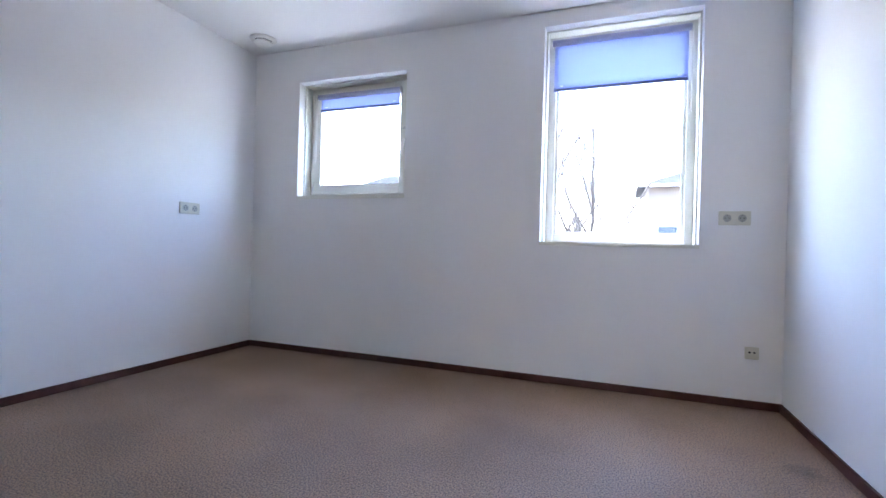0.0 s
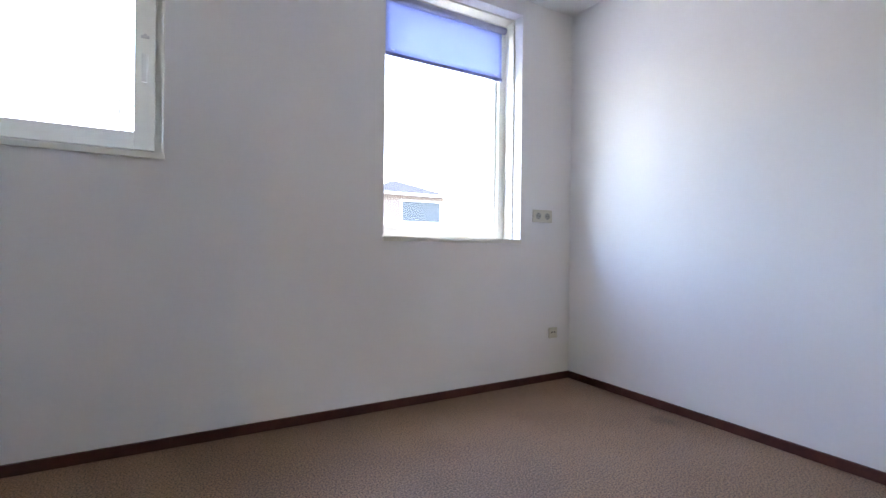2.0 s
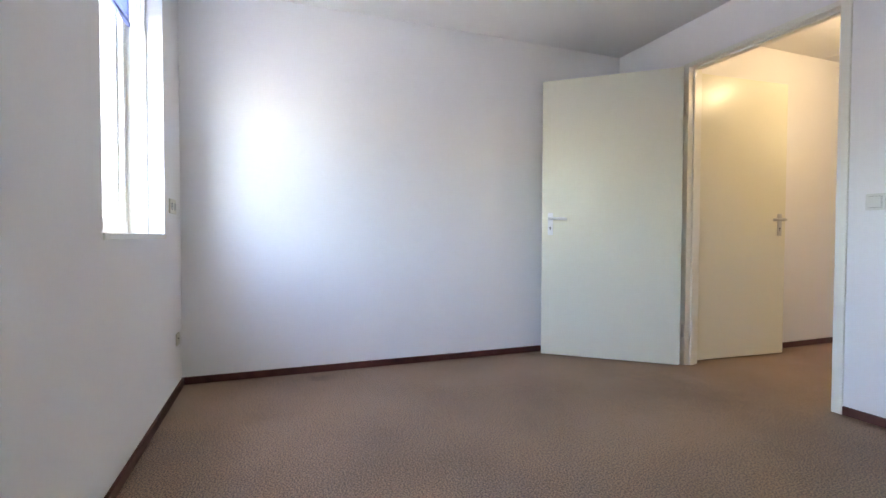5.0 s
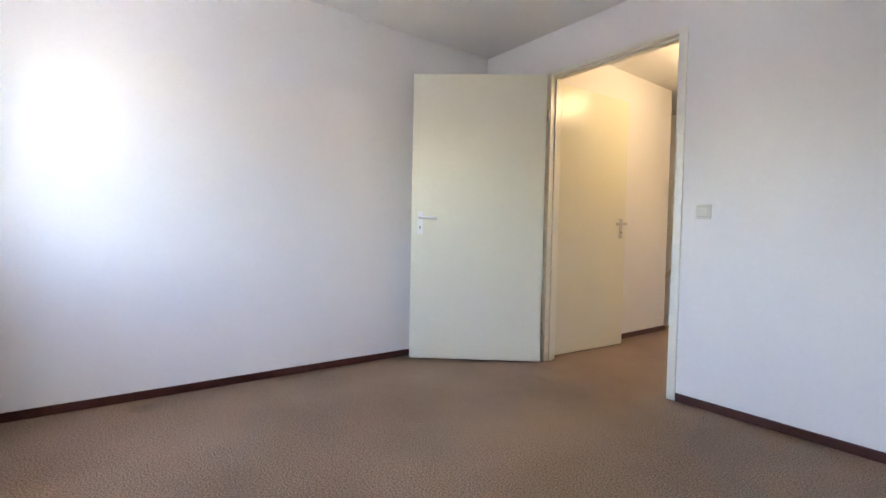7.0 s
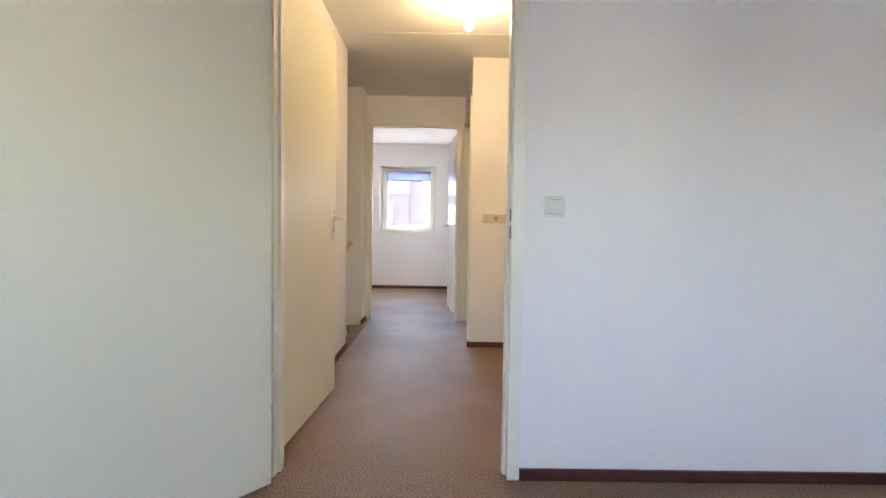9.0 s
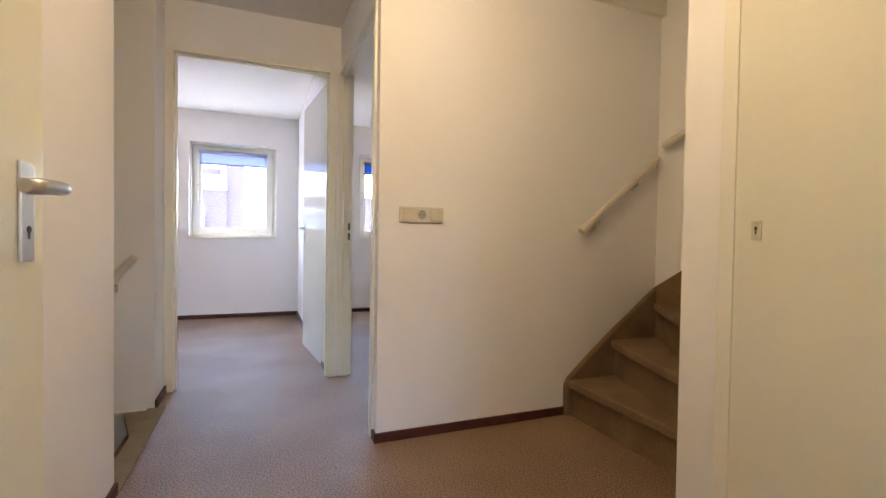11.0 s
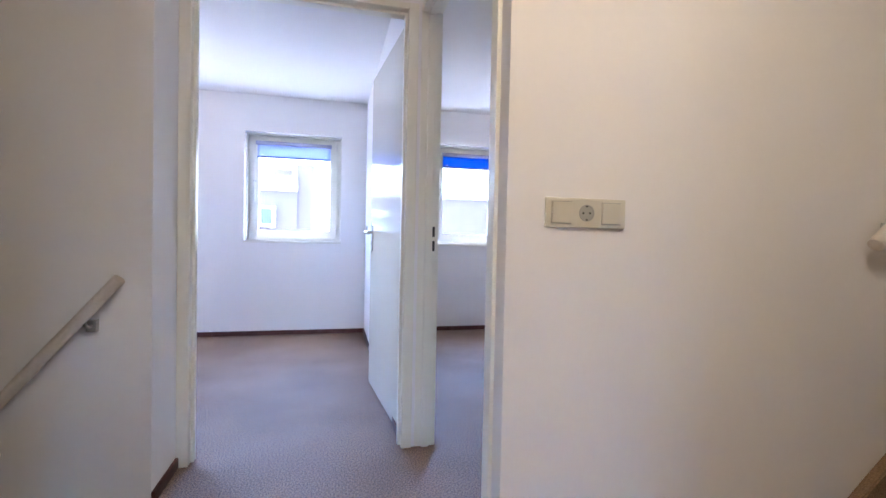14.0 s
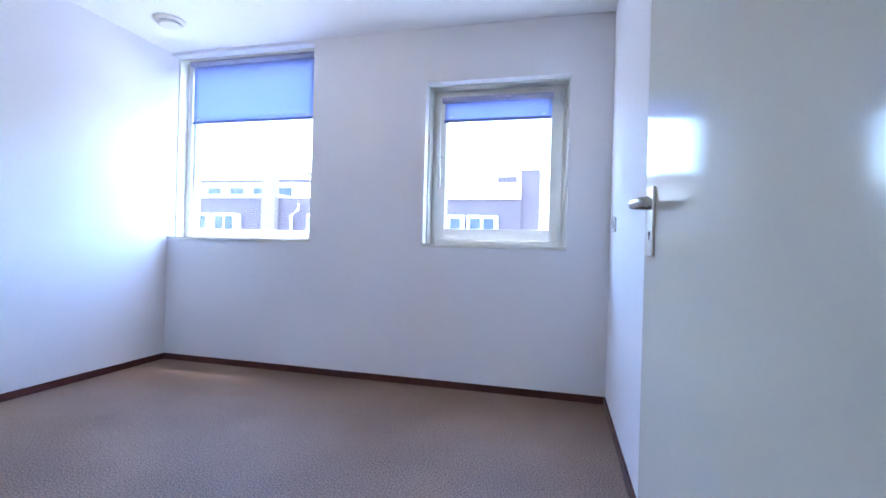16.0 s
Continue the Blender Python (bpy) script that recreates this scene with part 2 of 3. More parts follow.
def prism(points, z0, z1):
    bm = bmesh.new()
    lo = [bm.verts.new((x, y, z0)) for x, y in points]
    hi = [bm.verts.new((x, y, z1)) for x, y in points]
    bm.faces.new(lo[::-1])
    bm.faces.new(hi)
    for i in range(len(points)):
        j = (i + 1) % len(points)
        bm.faces.new((lo[i], lo[j], hi[j], hi[i]))
    bmesh.ops.recalc_face_normals(bm, faces=bm.faces)
    return bm


def part(name, bm, mat, parent=None, label="", smooth=False, m=None):
    if m is not None:
        bm.transform(m)
    me = bpy.data.meshes.new(name)
    bm.to_mesh(me)
    bm.free()
    me.materials.append(mat)
    if smooth:
        for p in me.polygons:
            p.use_smooth = len(p.vertices) == 4
    ob = new(name, me)
    if parent is not None:
        ob.parent = parent
    if label:
        ob["label"] = label
    return ob


def thing(name, m, label, category, group="", kind=""):
    ob = tagged(new(name), label, category, group, kind)
    ob.matrix_world = m
    return ob


def cut_rects(u0, u1, v0, v1, holes):
    us = sorted({u0, u1, *[h[0] for h in holes], *[h[1] for h in holes]})
    vs = sorted({v0, v1, *[h[2] for h in holes], *[h[3] for h in holes]})
    for a, b in zip(us, us[1:]):
        run = None
        for c, d in zip(vs, vs[1:]):
            mu, mv = (a + b) / 2, (c + d) / 2
            solid = u0 < mu < u1 and v0 < mv < v1 and not any(h[0] < mu < h[1] and h[2] < mv < h[3] for h in holes)
            if solid:
                run = (a, b, run[2] if run else c, d)
            elif run:
                yield run
                run = None
        if run:
            yield run


def wall(name, axis, t0, t1, a0, a1, z0, z1, holes=(), mat=None, label="smooth white painted plaster wall"):
    """A wall with openings. axis x: it runs along x and lies between y = t0 and t1; axis y: the other way round."""
    bm = bmesh.new()
    for a, b, c, d in cut_rects(a0, a1, z0, z1, holes):
        if axis == "x":
            add_box(bm, a, t0, c, b, t1, d)
        else:
            add_box(bm, t0, a, c, t1, b, d)
    return tagged(part(name, bm, mat or WALL), label, "wall", kind="structure")


def slab(name, x0, x1, y0, y1, z0, z1, holes, mat, label, category):
    bm = bmesh.new()
    for a, b, c, d in cut_rects(x0, x1, y0, y1, holes):
        add_box(bm, a, c, z0, b, d, z1)
    return tagged(part(name, bm, mat), label, category, kind="structure")


# ---- the shell ----
H = 2.445
XE, XW = 3.77, -1.80
YD = 3.31       # bedroom side of the first door's wall
YB = 9.335      # inner face of the back wall
W1 = (2.366, 3.322, 1.245, 2.172)
W2 = (0.432, 1.364, 0.92, 2.345)
W3 = (0.335, 1.29, 0.966, 2.076)
W4 = (-1.80, -0.53, 0.972, 2.42)
W5 = (2.315, 3.27, 0.966, 2.076)
DH = 2.13

slab("floor", -1.9, 3.87, -0.32, 9.655, -0.2, 0.0, [(XW - 0.01, 0.53, 5.30, 6.27)], CARPET,
     "brown short-pile carpet with fine speckle, worn and stained", "carpet floor")
slab("ceiling", -1.9, 3.87, -0.32, 9.655, H, H + 0.12, [(2.745, 3.38, 4.445, 5.41)], CEIL,
     "plain white painted ceiling", "ceiling")

wall("wall_front", "x", -0.32, 0.0, -0.1, 3.87, 0, H, [W1, W2])
wall("wall_bedroom_west", "y", -0.1, 0.0, 0.0, YD, 0, H)
wall("wall_east", "y", XE, 3.87, 0.0, YB, 0, H)
wall("wall_bedroom_door", "x", YD, YD + 0.1, -0.1, XE, 0, H, [(0.695, 1.665, 0, DH)])
wall("wall_hall_west", "y", 0.49, 0.59, YD + 0.1, 5.31, 0, H, [(3.46, 4.28, 0, DH)])
wall("wall_stairs_down_south", "x", 5.21, 5.31, XW, 0.49, -2.8, H)
wall("wall_stairs_down_north", "x", 6.26, 6.36, XW, 0.55, -2.8, H)
wall("wall_hall_stub", "y", 0.45, 0.55, 6.36, 6.55, 0, H)
wall("wall_bedroom_two_door", "x", 6.55, 6.65, XW, 1.62, 0, H, [(0.577, 1.565, 0, DH)])
wall("wall_west", "y", -1.9, XW, YD, YB, -2.8, H)
wall("wall_bath_south", "x", YD, YD + 0.1, XW, -0.1, 0, H)
wall("wall_back", "x", YB, YB + 0.32, -1.9, 3.87, 0, H, [W3, W4, W5])
wall("wall_between_bedrooms", "y", 1.55, 1.70, 6.65, YB, 0, H)
wall("wall_bedroom_three_door", "y", 1.62, 1.70, 5.41, 6.65, 0, H, [(5.50, 6.57, 0, DH)])
wall("wall_hall_north", "x", 5.41, 5.51, 1.70, XE, 0, H)
wall("wall_stairs_up_north", "x", 5.41, 5.51, 2.65, 3.47, H + 0.12, 4.7)
wall("wall_stairs_up_east", "y", 3.37, 3.47, 4.455, 5.41, 0, 4.7)
wall("wall_stairs_up_west", "y", 2.65, 2.75, 4.455, 5.41, H + 0.12, 4.7)
wall("wall_closet_side", "x", 4.375, 4.455, 2.56, 3.47, 0, 4.7)
wall("wall_closet_front", "y", 2.48, 2.56, YD + 0.1, 4.455, 0, H, [(3.52, 4.28, 0, DH)])
slab("ceiling_stairs", 2.65, 3.47, 4.375, 5.51, 4.7, 4.8, [], CEIL, "plain white ceiling over the stairwell", "ceiling")
wall("wall_stairs_foot", "y", 0.40, 0.50, 5.31, 6.26, -2.8, -0.2)
slab("floor_below", XW, 0.5, 5.21, 6.36, -2.9, -2.8, [], CARPET, "brown carpeted landing below the stairs", "carpet floor")

# a thin joint across the landing ceiling
tagged(part("ceiling_joint", boxes((0.59, 4.945, H - 0.003, 2.48, 4.953, H + 0.002)), FRAME), "thin filled joint across the ceiling", "trim", kind="structure")
tagged(part("stairwell_trim", boxes((2.75, 5.372, 2.35, 3.37, 5.408, 2.58), bevel=0.004), FRAME), "painted trim board at the stairwell edge", "trim", kind="structure")


# skirting boards, mitred by overlap of their ends
def skirting(*runs):
    base = tagged(new("baseboard"), "dark red-brown wooden skirting board", "baseboard", kind="structure")
    for x0, y0, x1, y1 in runs:
        part("board", boxes((x0, y0, 0.0, x1, y1, 0.046), bevel=0.003), SKIRT, base)


S = 0.013
skirting((0, 0, XE, S), (0, S, S, YD), (XE - S, S, XE, YD), (S, YD - S, 0.635, YD), (1.695, YD - S, XE - S, YD))
skirting((0.59, 4.34, 0.59 + S, 5.31), (0.55, 6.26, 0.55 + S, 6.55), (1.62 - S, 5.41 - S, 2.70, 5.41), (1.62 - S, 5.41, 1.62, 5.465),
         (2.48 - S, YD + 0.1, 2.48, 3.48), (2.48 - S, 4.32, 2.48, 4.455), (2.48 - S, 4.455, 2.70, 4.455 + S))
skirting((XW, YB - S, 1.55, YB), (1.55 - S, 6.65, 1.55, YB - S), (XW, 6.65, XW + S, YB - S), (XW + S, 6.65, 0.54, 6.65 + S))
skirting((1.70, YB - S, XE, YB), (1.70, 6.61, 1.70 + S, YB - S), (XE - S, 5.51, XE, YB - S), (1.75, 5.51, XE - S, 5.51 + S))


# ---- windows ----
def window(name, hole, back, sash, handle_side, label):
    """A window set deep in its reveal. back: it lies in the back wall. Built for a wall whose room side is y = 0 with the outside at -y."""
    x0, x1, z0, z1 = hole
    if back:
        m = pose(0, YB, 0, 0, 0, 180)
        x0, x1 = -x1, -x0
    else:
        m = Matrix()
    w = thing(name, m, label, "window", kind="structure")
    fy0, fy1, fw = -0.27, -0.16, (0.05 if sash else 0.062)
    side = part("window_frame", boxes((x0, fy0, z0, x0 + fw, fy1, z1), (x1 - fw, fy0, z0, x1, fy1, z1),
                                      (x0 + fw, fy0, z1 - fw, x1 - fw, fy1, z1), (x0 + fw, fy0, z0, x1 - fw, fy1, z0 + fw), bevel=0.004), WINFRAME, w)
    # stepped lining between plaster and frame
    part("lining", boxes((x0 + 0.001, fy1, z0, x0 + 0.012, -0.075, z1), (x1 - 0.012, fy1, z0, x1 - 0.001, -0.075, z1),
                         (x0 + 0.012, fy1, z1 - 0.012, x1 - 0.012, -0.075, z1 - 0.001), bevel=0.002), WINFRAME, w)
    part("window_sill", boxes((x0 - 0.004, fy1 - 0.002, z0 - 0.018, x1 + 0.004, 0.008, z0 + 0.006), bevel=0.003), WINFRAME, w)
    gx0, gx1, gz0, gz1 = x0 + fw, x1 - fw, z0 + fw, z1 - fw
    if sash:
        sw = 0.065
        sf = part("sash", boxes((gx0 - 0.012, -0.215, gz0 - 0.012, gx0 + sw, -0.142, gz1 + 0.012), (gx1 - sw, -0.215, gz0 - 0.012, gx1 + 0.012, -0.142, gz1 + 0.012),
                                (gx0 + sw, -0.215, gz1 - sw, gx1 - sw, -0.142, gz1 + 0.012), (gx0 + sw, -0.215, gz0 - 0.012, gx1 - sw, -0.142, gz0 + sw), bevel=0.004), WINFRAME, w)
        hx = gx0 + sw * 0.42 if handle_side < 0 else gx1 - sw * 0.42
        hz = z0 + (z1 - z0) * 0.46
        bm = boxes((hx - 0.013, -0.142, hz - 0.035, hx + 0.013, -0.134, hz + 0.035), bevel=0.003)
        tube([(hx, -0.136, hz + 0.015), (hx, -0.112, hz + 0.015)], 0.008, 12, bm)
        add_box(bm, hx - 0.010, -0.116, hz - 0.10, hx + 0.010, -0.102, hz + 0.025, 0.005)
        part("window_handle", bm, PLASTIC, sf, "white lever handle")
        bm = boxes((hx - 0.016, -0.142, hz + 0.105, hx + 0.016, -0.138, hz + 0.117), bevel=0.002)
        disc(bm, pose(hx, -0.137, hz + 0.117, 90), 0.007, 0.006, 14)
        part("latch_plate", bm, METAL, sf, "small metal latch plate")
        for hz2 in (gz0 + 0.05, gz1 - 0.05):
            ox = gx1 + 0.002 if handle_side < 0 else gx0 - 0.002
            part("hinge", tube([(ox, -0.135, hz2 - 0.04), (ox, -0.135, hz2 + 0.04)], 0.008, 12), PLASTIC, sf)
        px0, px1, pz0, pz1, py = gx0 + sw, gx1 - sw, gz0 + sw, gz1 - sw, -0.18
    else:
        bw = 0.016
        part("glazing_bead", boxes((gx0, -0.22, gz0, gx0 + bw, -0.185, gz1), (gx1 - bw, -0.22, gz0, gx1, -0.185, gz1),
                                   (gx0 + bw, -0.22, gz1 - bw, gx1 - bw, -0.185, gz1), (gx0 + bw, -0.22, gz0, gx1 - bw, -0.185, gz0 + bw), bevel=0.002), WINFRAME, w)
        px0, px1, pz0, pz1, py = gx0 + bw, gx1 - bw, gz0 + bw, gz1 - bw, -0.205
    pane = part("pane", boxes((px0 - 0.008, py - 0.004, pz0 - 0.008, px1 + 0.008, py + 0.004, pz1 + 0.008)), GLASS, w)
    pane.visible_shadow = False
    gasket = part("gasket", boxes((px0, py - 0.006, pz0, px0 + 0.004, py + 0.008, pz1), (px1 - 0.004, py - 0.006, pz0, px1, py + 0.008, pz1),
                                  (px0 + 0.004, py - 0.006, pz0, px1 - 0.004, py + 0.008, pz0 + 0.004)), BLINDTUBE, w)
    return m


def roller_blind(m, x0, x1, ztop, zbot, y, fabric, chain_side, label):
    b = thing("roller_blind", m, label, "roller blind", "roller blinds")
    r = 0.021
    part("tube", tube([(x0, y, ztop - r), (x1, y, ztop - r)], r, 20), BLINDTUBE, b, smooth=True)
    for x in (x0 - 0.006, x1 + 0.001):
        part("bracket", boxes((x, y - 0.024, ztop - 0.044, x + 0.005, y + 0.02, ztop + 0.003), bevel=0.001), PLASTIC, b)
    bm = bmesh.new()
    n = 8
    cols = [(x0 + 0.012 + (x1 - x0 - 0.024) * i / 24) for i in range(25)]
    grid = [[bm.verts.new((x, y - r + 0.003 + 0.0012 * math.sin(9 * x + 3 * j / n), ztop - r + (zbot + 0.012 - ztop + r) * j / n)) for x in cols] for j in range(n + 1)]
    for j in range(n):
        for i in range(24):
            bm.faces.new((grid[j][i], grid[j][i + 1], grid[j + 1][i + 1], grid[j + 1][i]))
    cloth = part("fabric", bm, fabric, b, smooth=True)
    mod = cloth.modifiers.new("thickness", "SOLIDIFY")
    mod.thickness = 0.0006
    part("bottom_bar", boxes((x0 + 0.010, y - r - 0.004, zbot - 0.004, x1 - 0.010, y - r + 0.010, zbot + 0.016), bevel=0.004), BLINDBAR, b)
    for x in (x0 + 0.06, x1 - 0.06):
        part("clip", boxes((x - 0.012, y - r + 0.003, zbot + 0.028, x + 0.012, y - r + 0.008, zbot + 0.035), bevel=0.001), PLASTIC, b)
    cx = x0 - 0.006 if chain_side < 0 else x1 + 0.006
    zl = ztop - 0.55
    loop = [(cx, y + 0.012, ztop - r), (cx, y + 0.013, zl + 0.02), (cx, y + 0.018, zl), (cx, y + 0.026, zl - 0.004), (cx, y + 0.032, zl + 0.02), (cx, y + 0.024, ztop - r)]
    part("chain", tube(loop, 0.0022, 6), PLASTIC, b, "thin white pull chain", smooth=True)


m1 = window("window_1", W1, False, True, -1, "square white-painted tilt window deep in the wall")
m2 = window("window_2", W2, False, False, 1, "tall white-painted fixed window deep in the wall")
m3 = window("window_3", W3, True, True, 1, "square white-painted tilt window deep in the wall")
m4 = window("window_4", W4, True, False, 1, "tall white-painted fixed window reaching the corner")
m5 = window("window_5", W5, True, True, 1, "square white-painted tilt window deep in the wall")
LB = "lilac-blue roller blind pulled partly down in a window"
roller_blind(m1, 2.47, 3.215, 2.097, 1.965, -0.114, FABRIC, 1, LB)
roller_blind(m2, 0.485, 1.325, 2.296, 1.956, -0.114, FABRIC, -1, LB)
roller_blind(m3, -1.185, -0.425, 2.005, 1.835, -0.114, FABRIC, 1, LB)
roller_blind(m4, 0.585, 1.705, 2.405, 1.905, -0.105, FABRIC, 1, LB)
roller_blind(m5, -3.165, -2.405, 2.005, 1.835, -0.114, FABRIC_BLUE, 1, "bright blue roller blind pulled partly down in a window")


# ---- doors ----
def door_frame(parent, axis, t0, t1, a0, a1, top, strike=0, wide=0.0):
    """A steel door frame round an opening from a0 to a1; it wraps the wall from t0 to t1."""
    e, w = 0.012, 0.027
    def place(a, b, c, d, z0, z1):
        return (a, c, z0, b, d, z1) if axis == "x" else (c, a, z0, d, b, z1)
    for a, s in ((a0, 1), (a1, -1)):
        lo, hi = sorted((a - s * (w + (wide if s > 0 else 0.0)), a + s * 0.022))
        part("jamb", boxes(place(lo, hi, t0 - e, t1 + e, 0, top + w - 0.005), bevel=0.004), FRAME, parent)
    part("head", boxes(place(a0 + 0.022, a1 - 0.022, t0 - e + 0.001, t1 + e - 0.001, top - 0.008, top + w - 0.006), bevel=0.004), FRAME, parent)
    stop = []
    tm = (t0 + t1) / 2
    for a, s in ((a0, 1), (a1, -1)):
        lo, hi = sorted((a + s * 0.020, a + s * 0.034))
        stop.append(place(lo, hi, tm - 0.018, tm + 0.018, 0, top - 0.008))
    stop.append(place(a0 + 0.034, a1 - 0.034, tm - 0.018, tm + 0.018, top - 0.021, top - 0.006))
    part("door_stop", boxes(*stop, bevel=0.002), FRAME, parent)
    if strike:
        a = a0 + 0.0225 if strike < 0 else a1 - 0.0225
        s = 1 if strike < 0 else -1
        lo, hi = sorted((a, a + s * 0.0015))
        tt = t0 + 0.008 if axis == "x" else t1 - 0.034
        for z0, z1 in ((0.965, 1.015), (1.035, 1.085)):
            # dark patches laid on the jamb as the shade of latch holes
            part("latch_hole_shade", boxes(place(lo, hi, tt, tt + 0.026, z0, z1)), DARK, parent, "dark patch for the shade of a latch cut-out")


def lever_set(leaf, x, y, z, side, toward, metal, back=True):
    """Handle plates and levers on both faces of a leaf that lies along local x with its faces at y = 0 and y."""
    for face, s in ((0.0, -1), (y, 1)):
        if s > 0 and not back:
            continue
        y0 = face
        bm = bmesh.new()
        lo, hi = sorted((y0, y0 + s * 0.007))
        add_box(bm, x - 0.02, lo, z - 0.125, x + 0.02, hi, z + 0.045, 0.003)
        plate = part("handle_plate", bm, metal, leaf)
        path = [(x, y0 + s * 0.005, z), (x, y0 + s * 0.046, z), (x + toward * 0.008, y0 + s * 0.060, z), (x + toward * 0.03, y0 + s * 0.064, z),
                (x + toward * 0.09, y0 + s * 0.063, z - 0.002), (x + toward * 0.125, y0 + s * 0.058, z - 0.005)]
        part("lever", tube(path, 0.011, 14), metal, plate, smooth=True)
        bm = bmesh.new()
        disc(bm, pose(x, y0 + s * 0.006, z - 0.07, 90 if s < 0 else -90), 0.006, 0.0028, 14)
        lo, hi = sorted((y0 + s * 0.006, y0 + s * 0.0088))
        add_box(bm, x - 0.002, lo, z - 0.086, x + 0.002, hi, z - 0.07)
        part("keyhole", bm, DARK, plate)


def door_leaf(parent, hinge, angle, width, swing_y, metal, height=2.105, toward=-1, mat=None):
    """A flush leaf; local x runs from the hinge to the free edge, the thickness from 0 to swing_y."""
    m = pose(hinge[0], hinge[1], 0, 0, 0, angle)
    lo, hi = sorted((0.0, swing_y))
    leaf = part("leaf", boxes((0.0, lo, 0.01, width, hi, 0.01 + height), bevel=0.003), mat or DOOR, parent)
    leaf.matrix_local = m
    lever_set(leaf, width - 0.065, swing_y, 1.06, 1, toward, metal) if swing_y > 0 else lever_set_neg(leaf, width - 0.065, swing_y, metal)
    part("lock_face", boxes((width - 0.0005, (lo + hi) / 2 - 0.009, 0.95, width + 0.0012, (lo + hi) / 2 + 0.009, 1.13)), METAL, leaf)
    return leaf


def lever_set_neg(leaf, x, y, metal):
    for face, s in ((0.0, 1), (y, -1)):
        bm = bmesh.new()
        lo, hi = sorted((face, face + s * 0.007))
        add_box(bm, x - 0.02, lo, 0.935, x + 0.02, hi, 1.105, 0.003)
        plate = part("handle_plate", bm, metal, leaf)
        path = [(x, face + s * 0.005, 1.06), (x, face + s * 0.040, 1.06), (x - 0.008, face + s * 0.050, 1.06), (x - 0.03, face + s * 0.053, 1.06),
                (x - 0.09, face + s * 0.052, 1.058), (x - 0.125, face + s * 0.047, 1.055)]
        part("lever", tube(path, 0.011, 14), metal, plate, smooth=True)
        bm = bmesh.new()
        disc(bm, pose(x, face + s * 0.006, 0.99, -90 if s > 0 else 90), 0.006, 0.0028, 14)
        lo, hi = sorted((face + s * 0.006, face + s * 0.0088))
        add_box(bm, x - 0.002, lo, 0.974, x + 0.002, hi, 0.99)
        part("keyhole", bm, DARK, plate)


def hinges(parent, x, y):
    for z in (0.25, 1.83):
        part("hinge", tube([(x, y, z - 0.045), (x, y, z + 0.045)], 0.009, 12), METAL, parent, smooth=True)


d1 = tagged(new("door_1"), "cream-white flush bedroom door standing wide open", "door", kind="structure")
door_frame(d1, "x", YD, YD + 0.1, 0.695, 1.665, DH, strike=1, wide=0.03)
door_leaf(d1, (0.728, 3.24), math.degrees(math.atan2(2.49 - 3.24, 0.103 - 0.728)), 0.974, -0.04, PLATE, mat=DOOR_SATIN)
hinges(d1, 0.708, 3.284)

d2 = tagged(new("door_2"), "glossy white flush bedroom door standing open against the wall", "door", kind="structure")
door_frame(d2, "x", 6.55, 6.65, 0.577, 1.565, DH)
door_leaf(d2, (1.553, 6.675), math.degrees(math.atan2(7.59 - 6.675, 1.466 - 1.553)), 0.92, -0.04, METAL)
hinges(d2, 1.548, 6.668)

d3 = tagged(new("door_3"), "white flush bedroom door folded back behind its doorway", "door", kind="structure")
door_frame(d3, "y", 1.62, 1.70, 5.50, 6.57, DH, strike=1)
door_leaf(d3, (1.735, 5.575), 3.0, 0.93, -0.04, METAL)
hinges(d3, 1.718, 5.555)

d4 = tagged(new("door_4"), "cream flush bathroom door standing slightly ajar", "door", kind="structure")
door_frame(d4, "y", 0.49, 0.59, 3.46, 4.28, DH)
door_leaf(d4, (0.667, 3.425), math.degrees(math.atan2(0.887, 0.059)), 0.89, 0.04, METAL, mat=DOOR_SATIN)
hinges(d4, 0.625, 3.428)

d5 = tagged(new("door_5"), "cream flush closet door, closed, with a keyhole plate", "door", kind="structure")
door_frame(d5, "y", 2.48, 2.56, 3.52, 4.28, DH)
part("leaf", boxes((2.4705, 3.5425, 0.006, 2.51, 4.2575, 2.1075), bevel=0.003), DOOR, d5)
bm = boxes((2.466, 4.188 - 0.015, 0.996, 2.4715, 4.188 + 0.015, 1.052), bevel=0.002)
esc = part("keyhole_plate", bm, PLASTIC_OLD, d5, "small metal keyhole plate")
bm = bmesh.new()
disc(bm, pose(2.4664, 4.188, 1.030, 0, -90), 0.005, 0.0015, 16)
add_box(bm, 2.4649, 4.188 - 0.002, 1.012, 2.4664, 4.188 + 0.002, 1.030)
part("keyhole", bm, DARK, esc)
bm = bmesh.new()
for z in (1.002, 1.046):
    disc(bm, pose(2.4664, 4.188, z, 0, -90), 0.0035, 0.0012, 12)
part("screw", bm, METAL, esc)


# ---- sockets, switches, vents, lamps ----
def facing(x, y, z, turn):
    """A frame whose local z points out of the wall: turn 0 out to +y, 90 to -x, 180 to -y, 270 to +x."""
    return pose(x, y, z, 0, 0, turn) @ pose(0, 0, 0, -90, 0, 0) @ pose(0, 0, 0, 0, 0, 180)


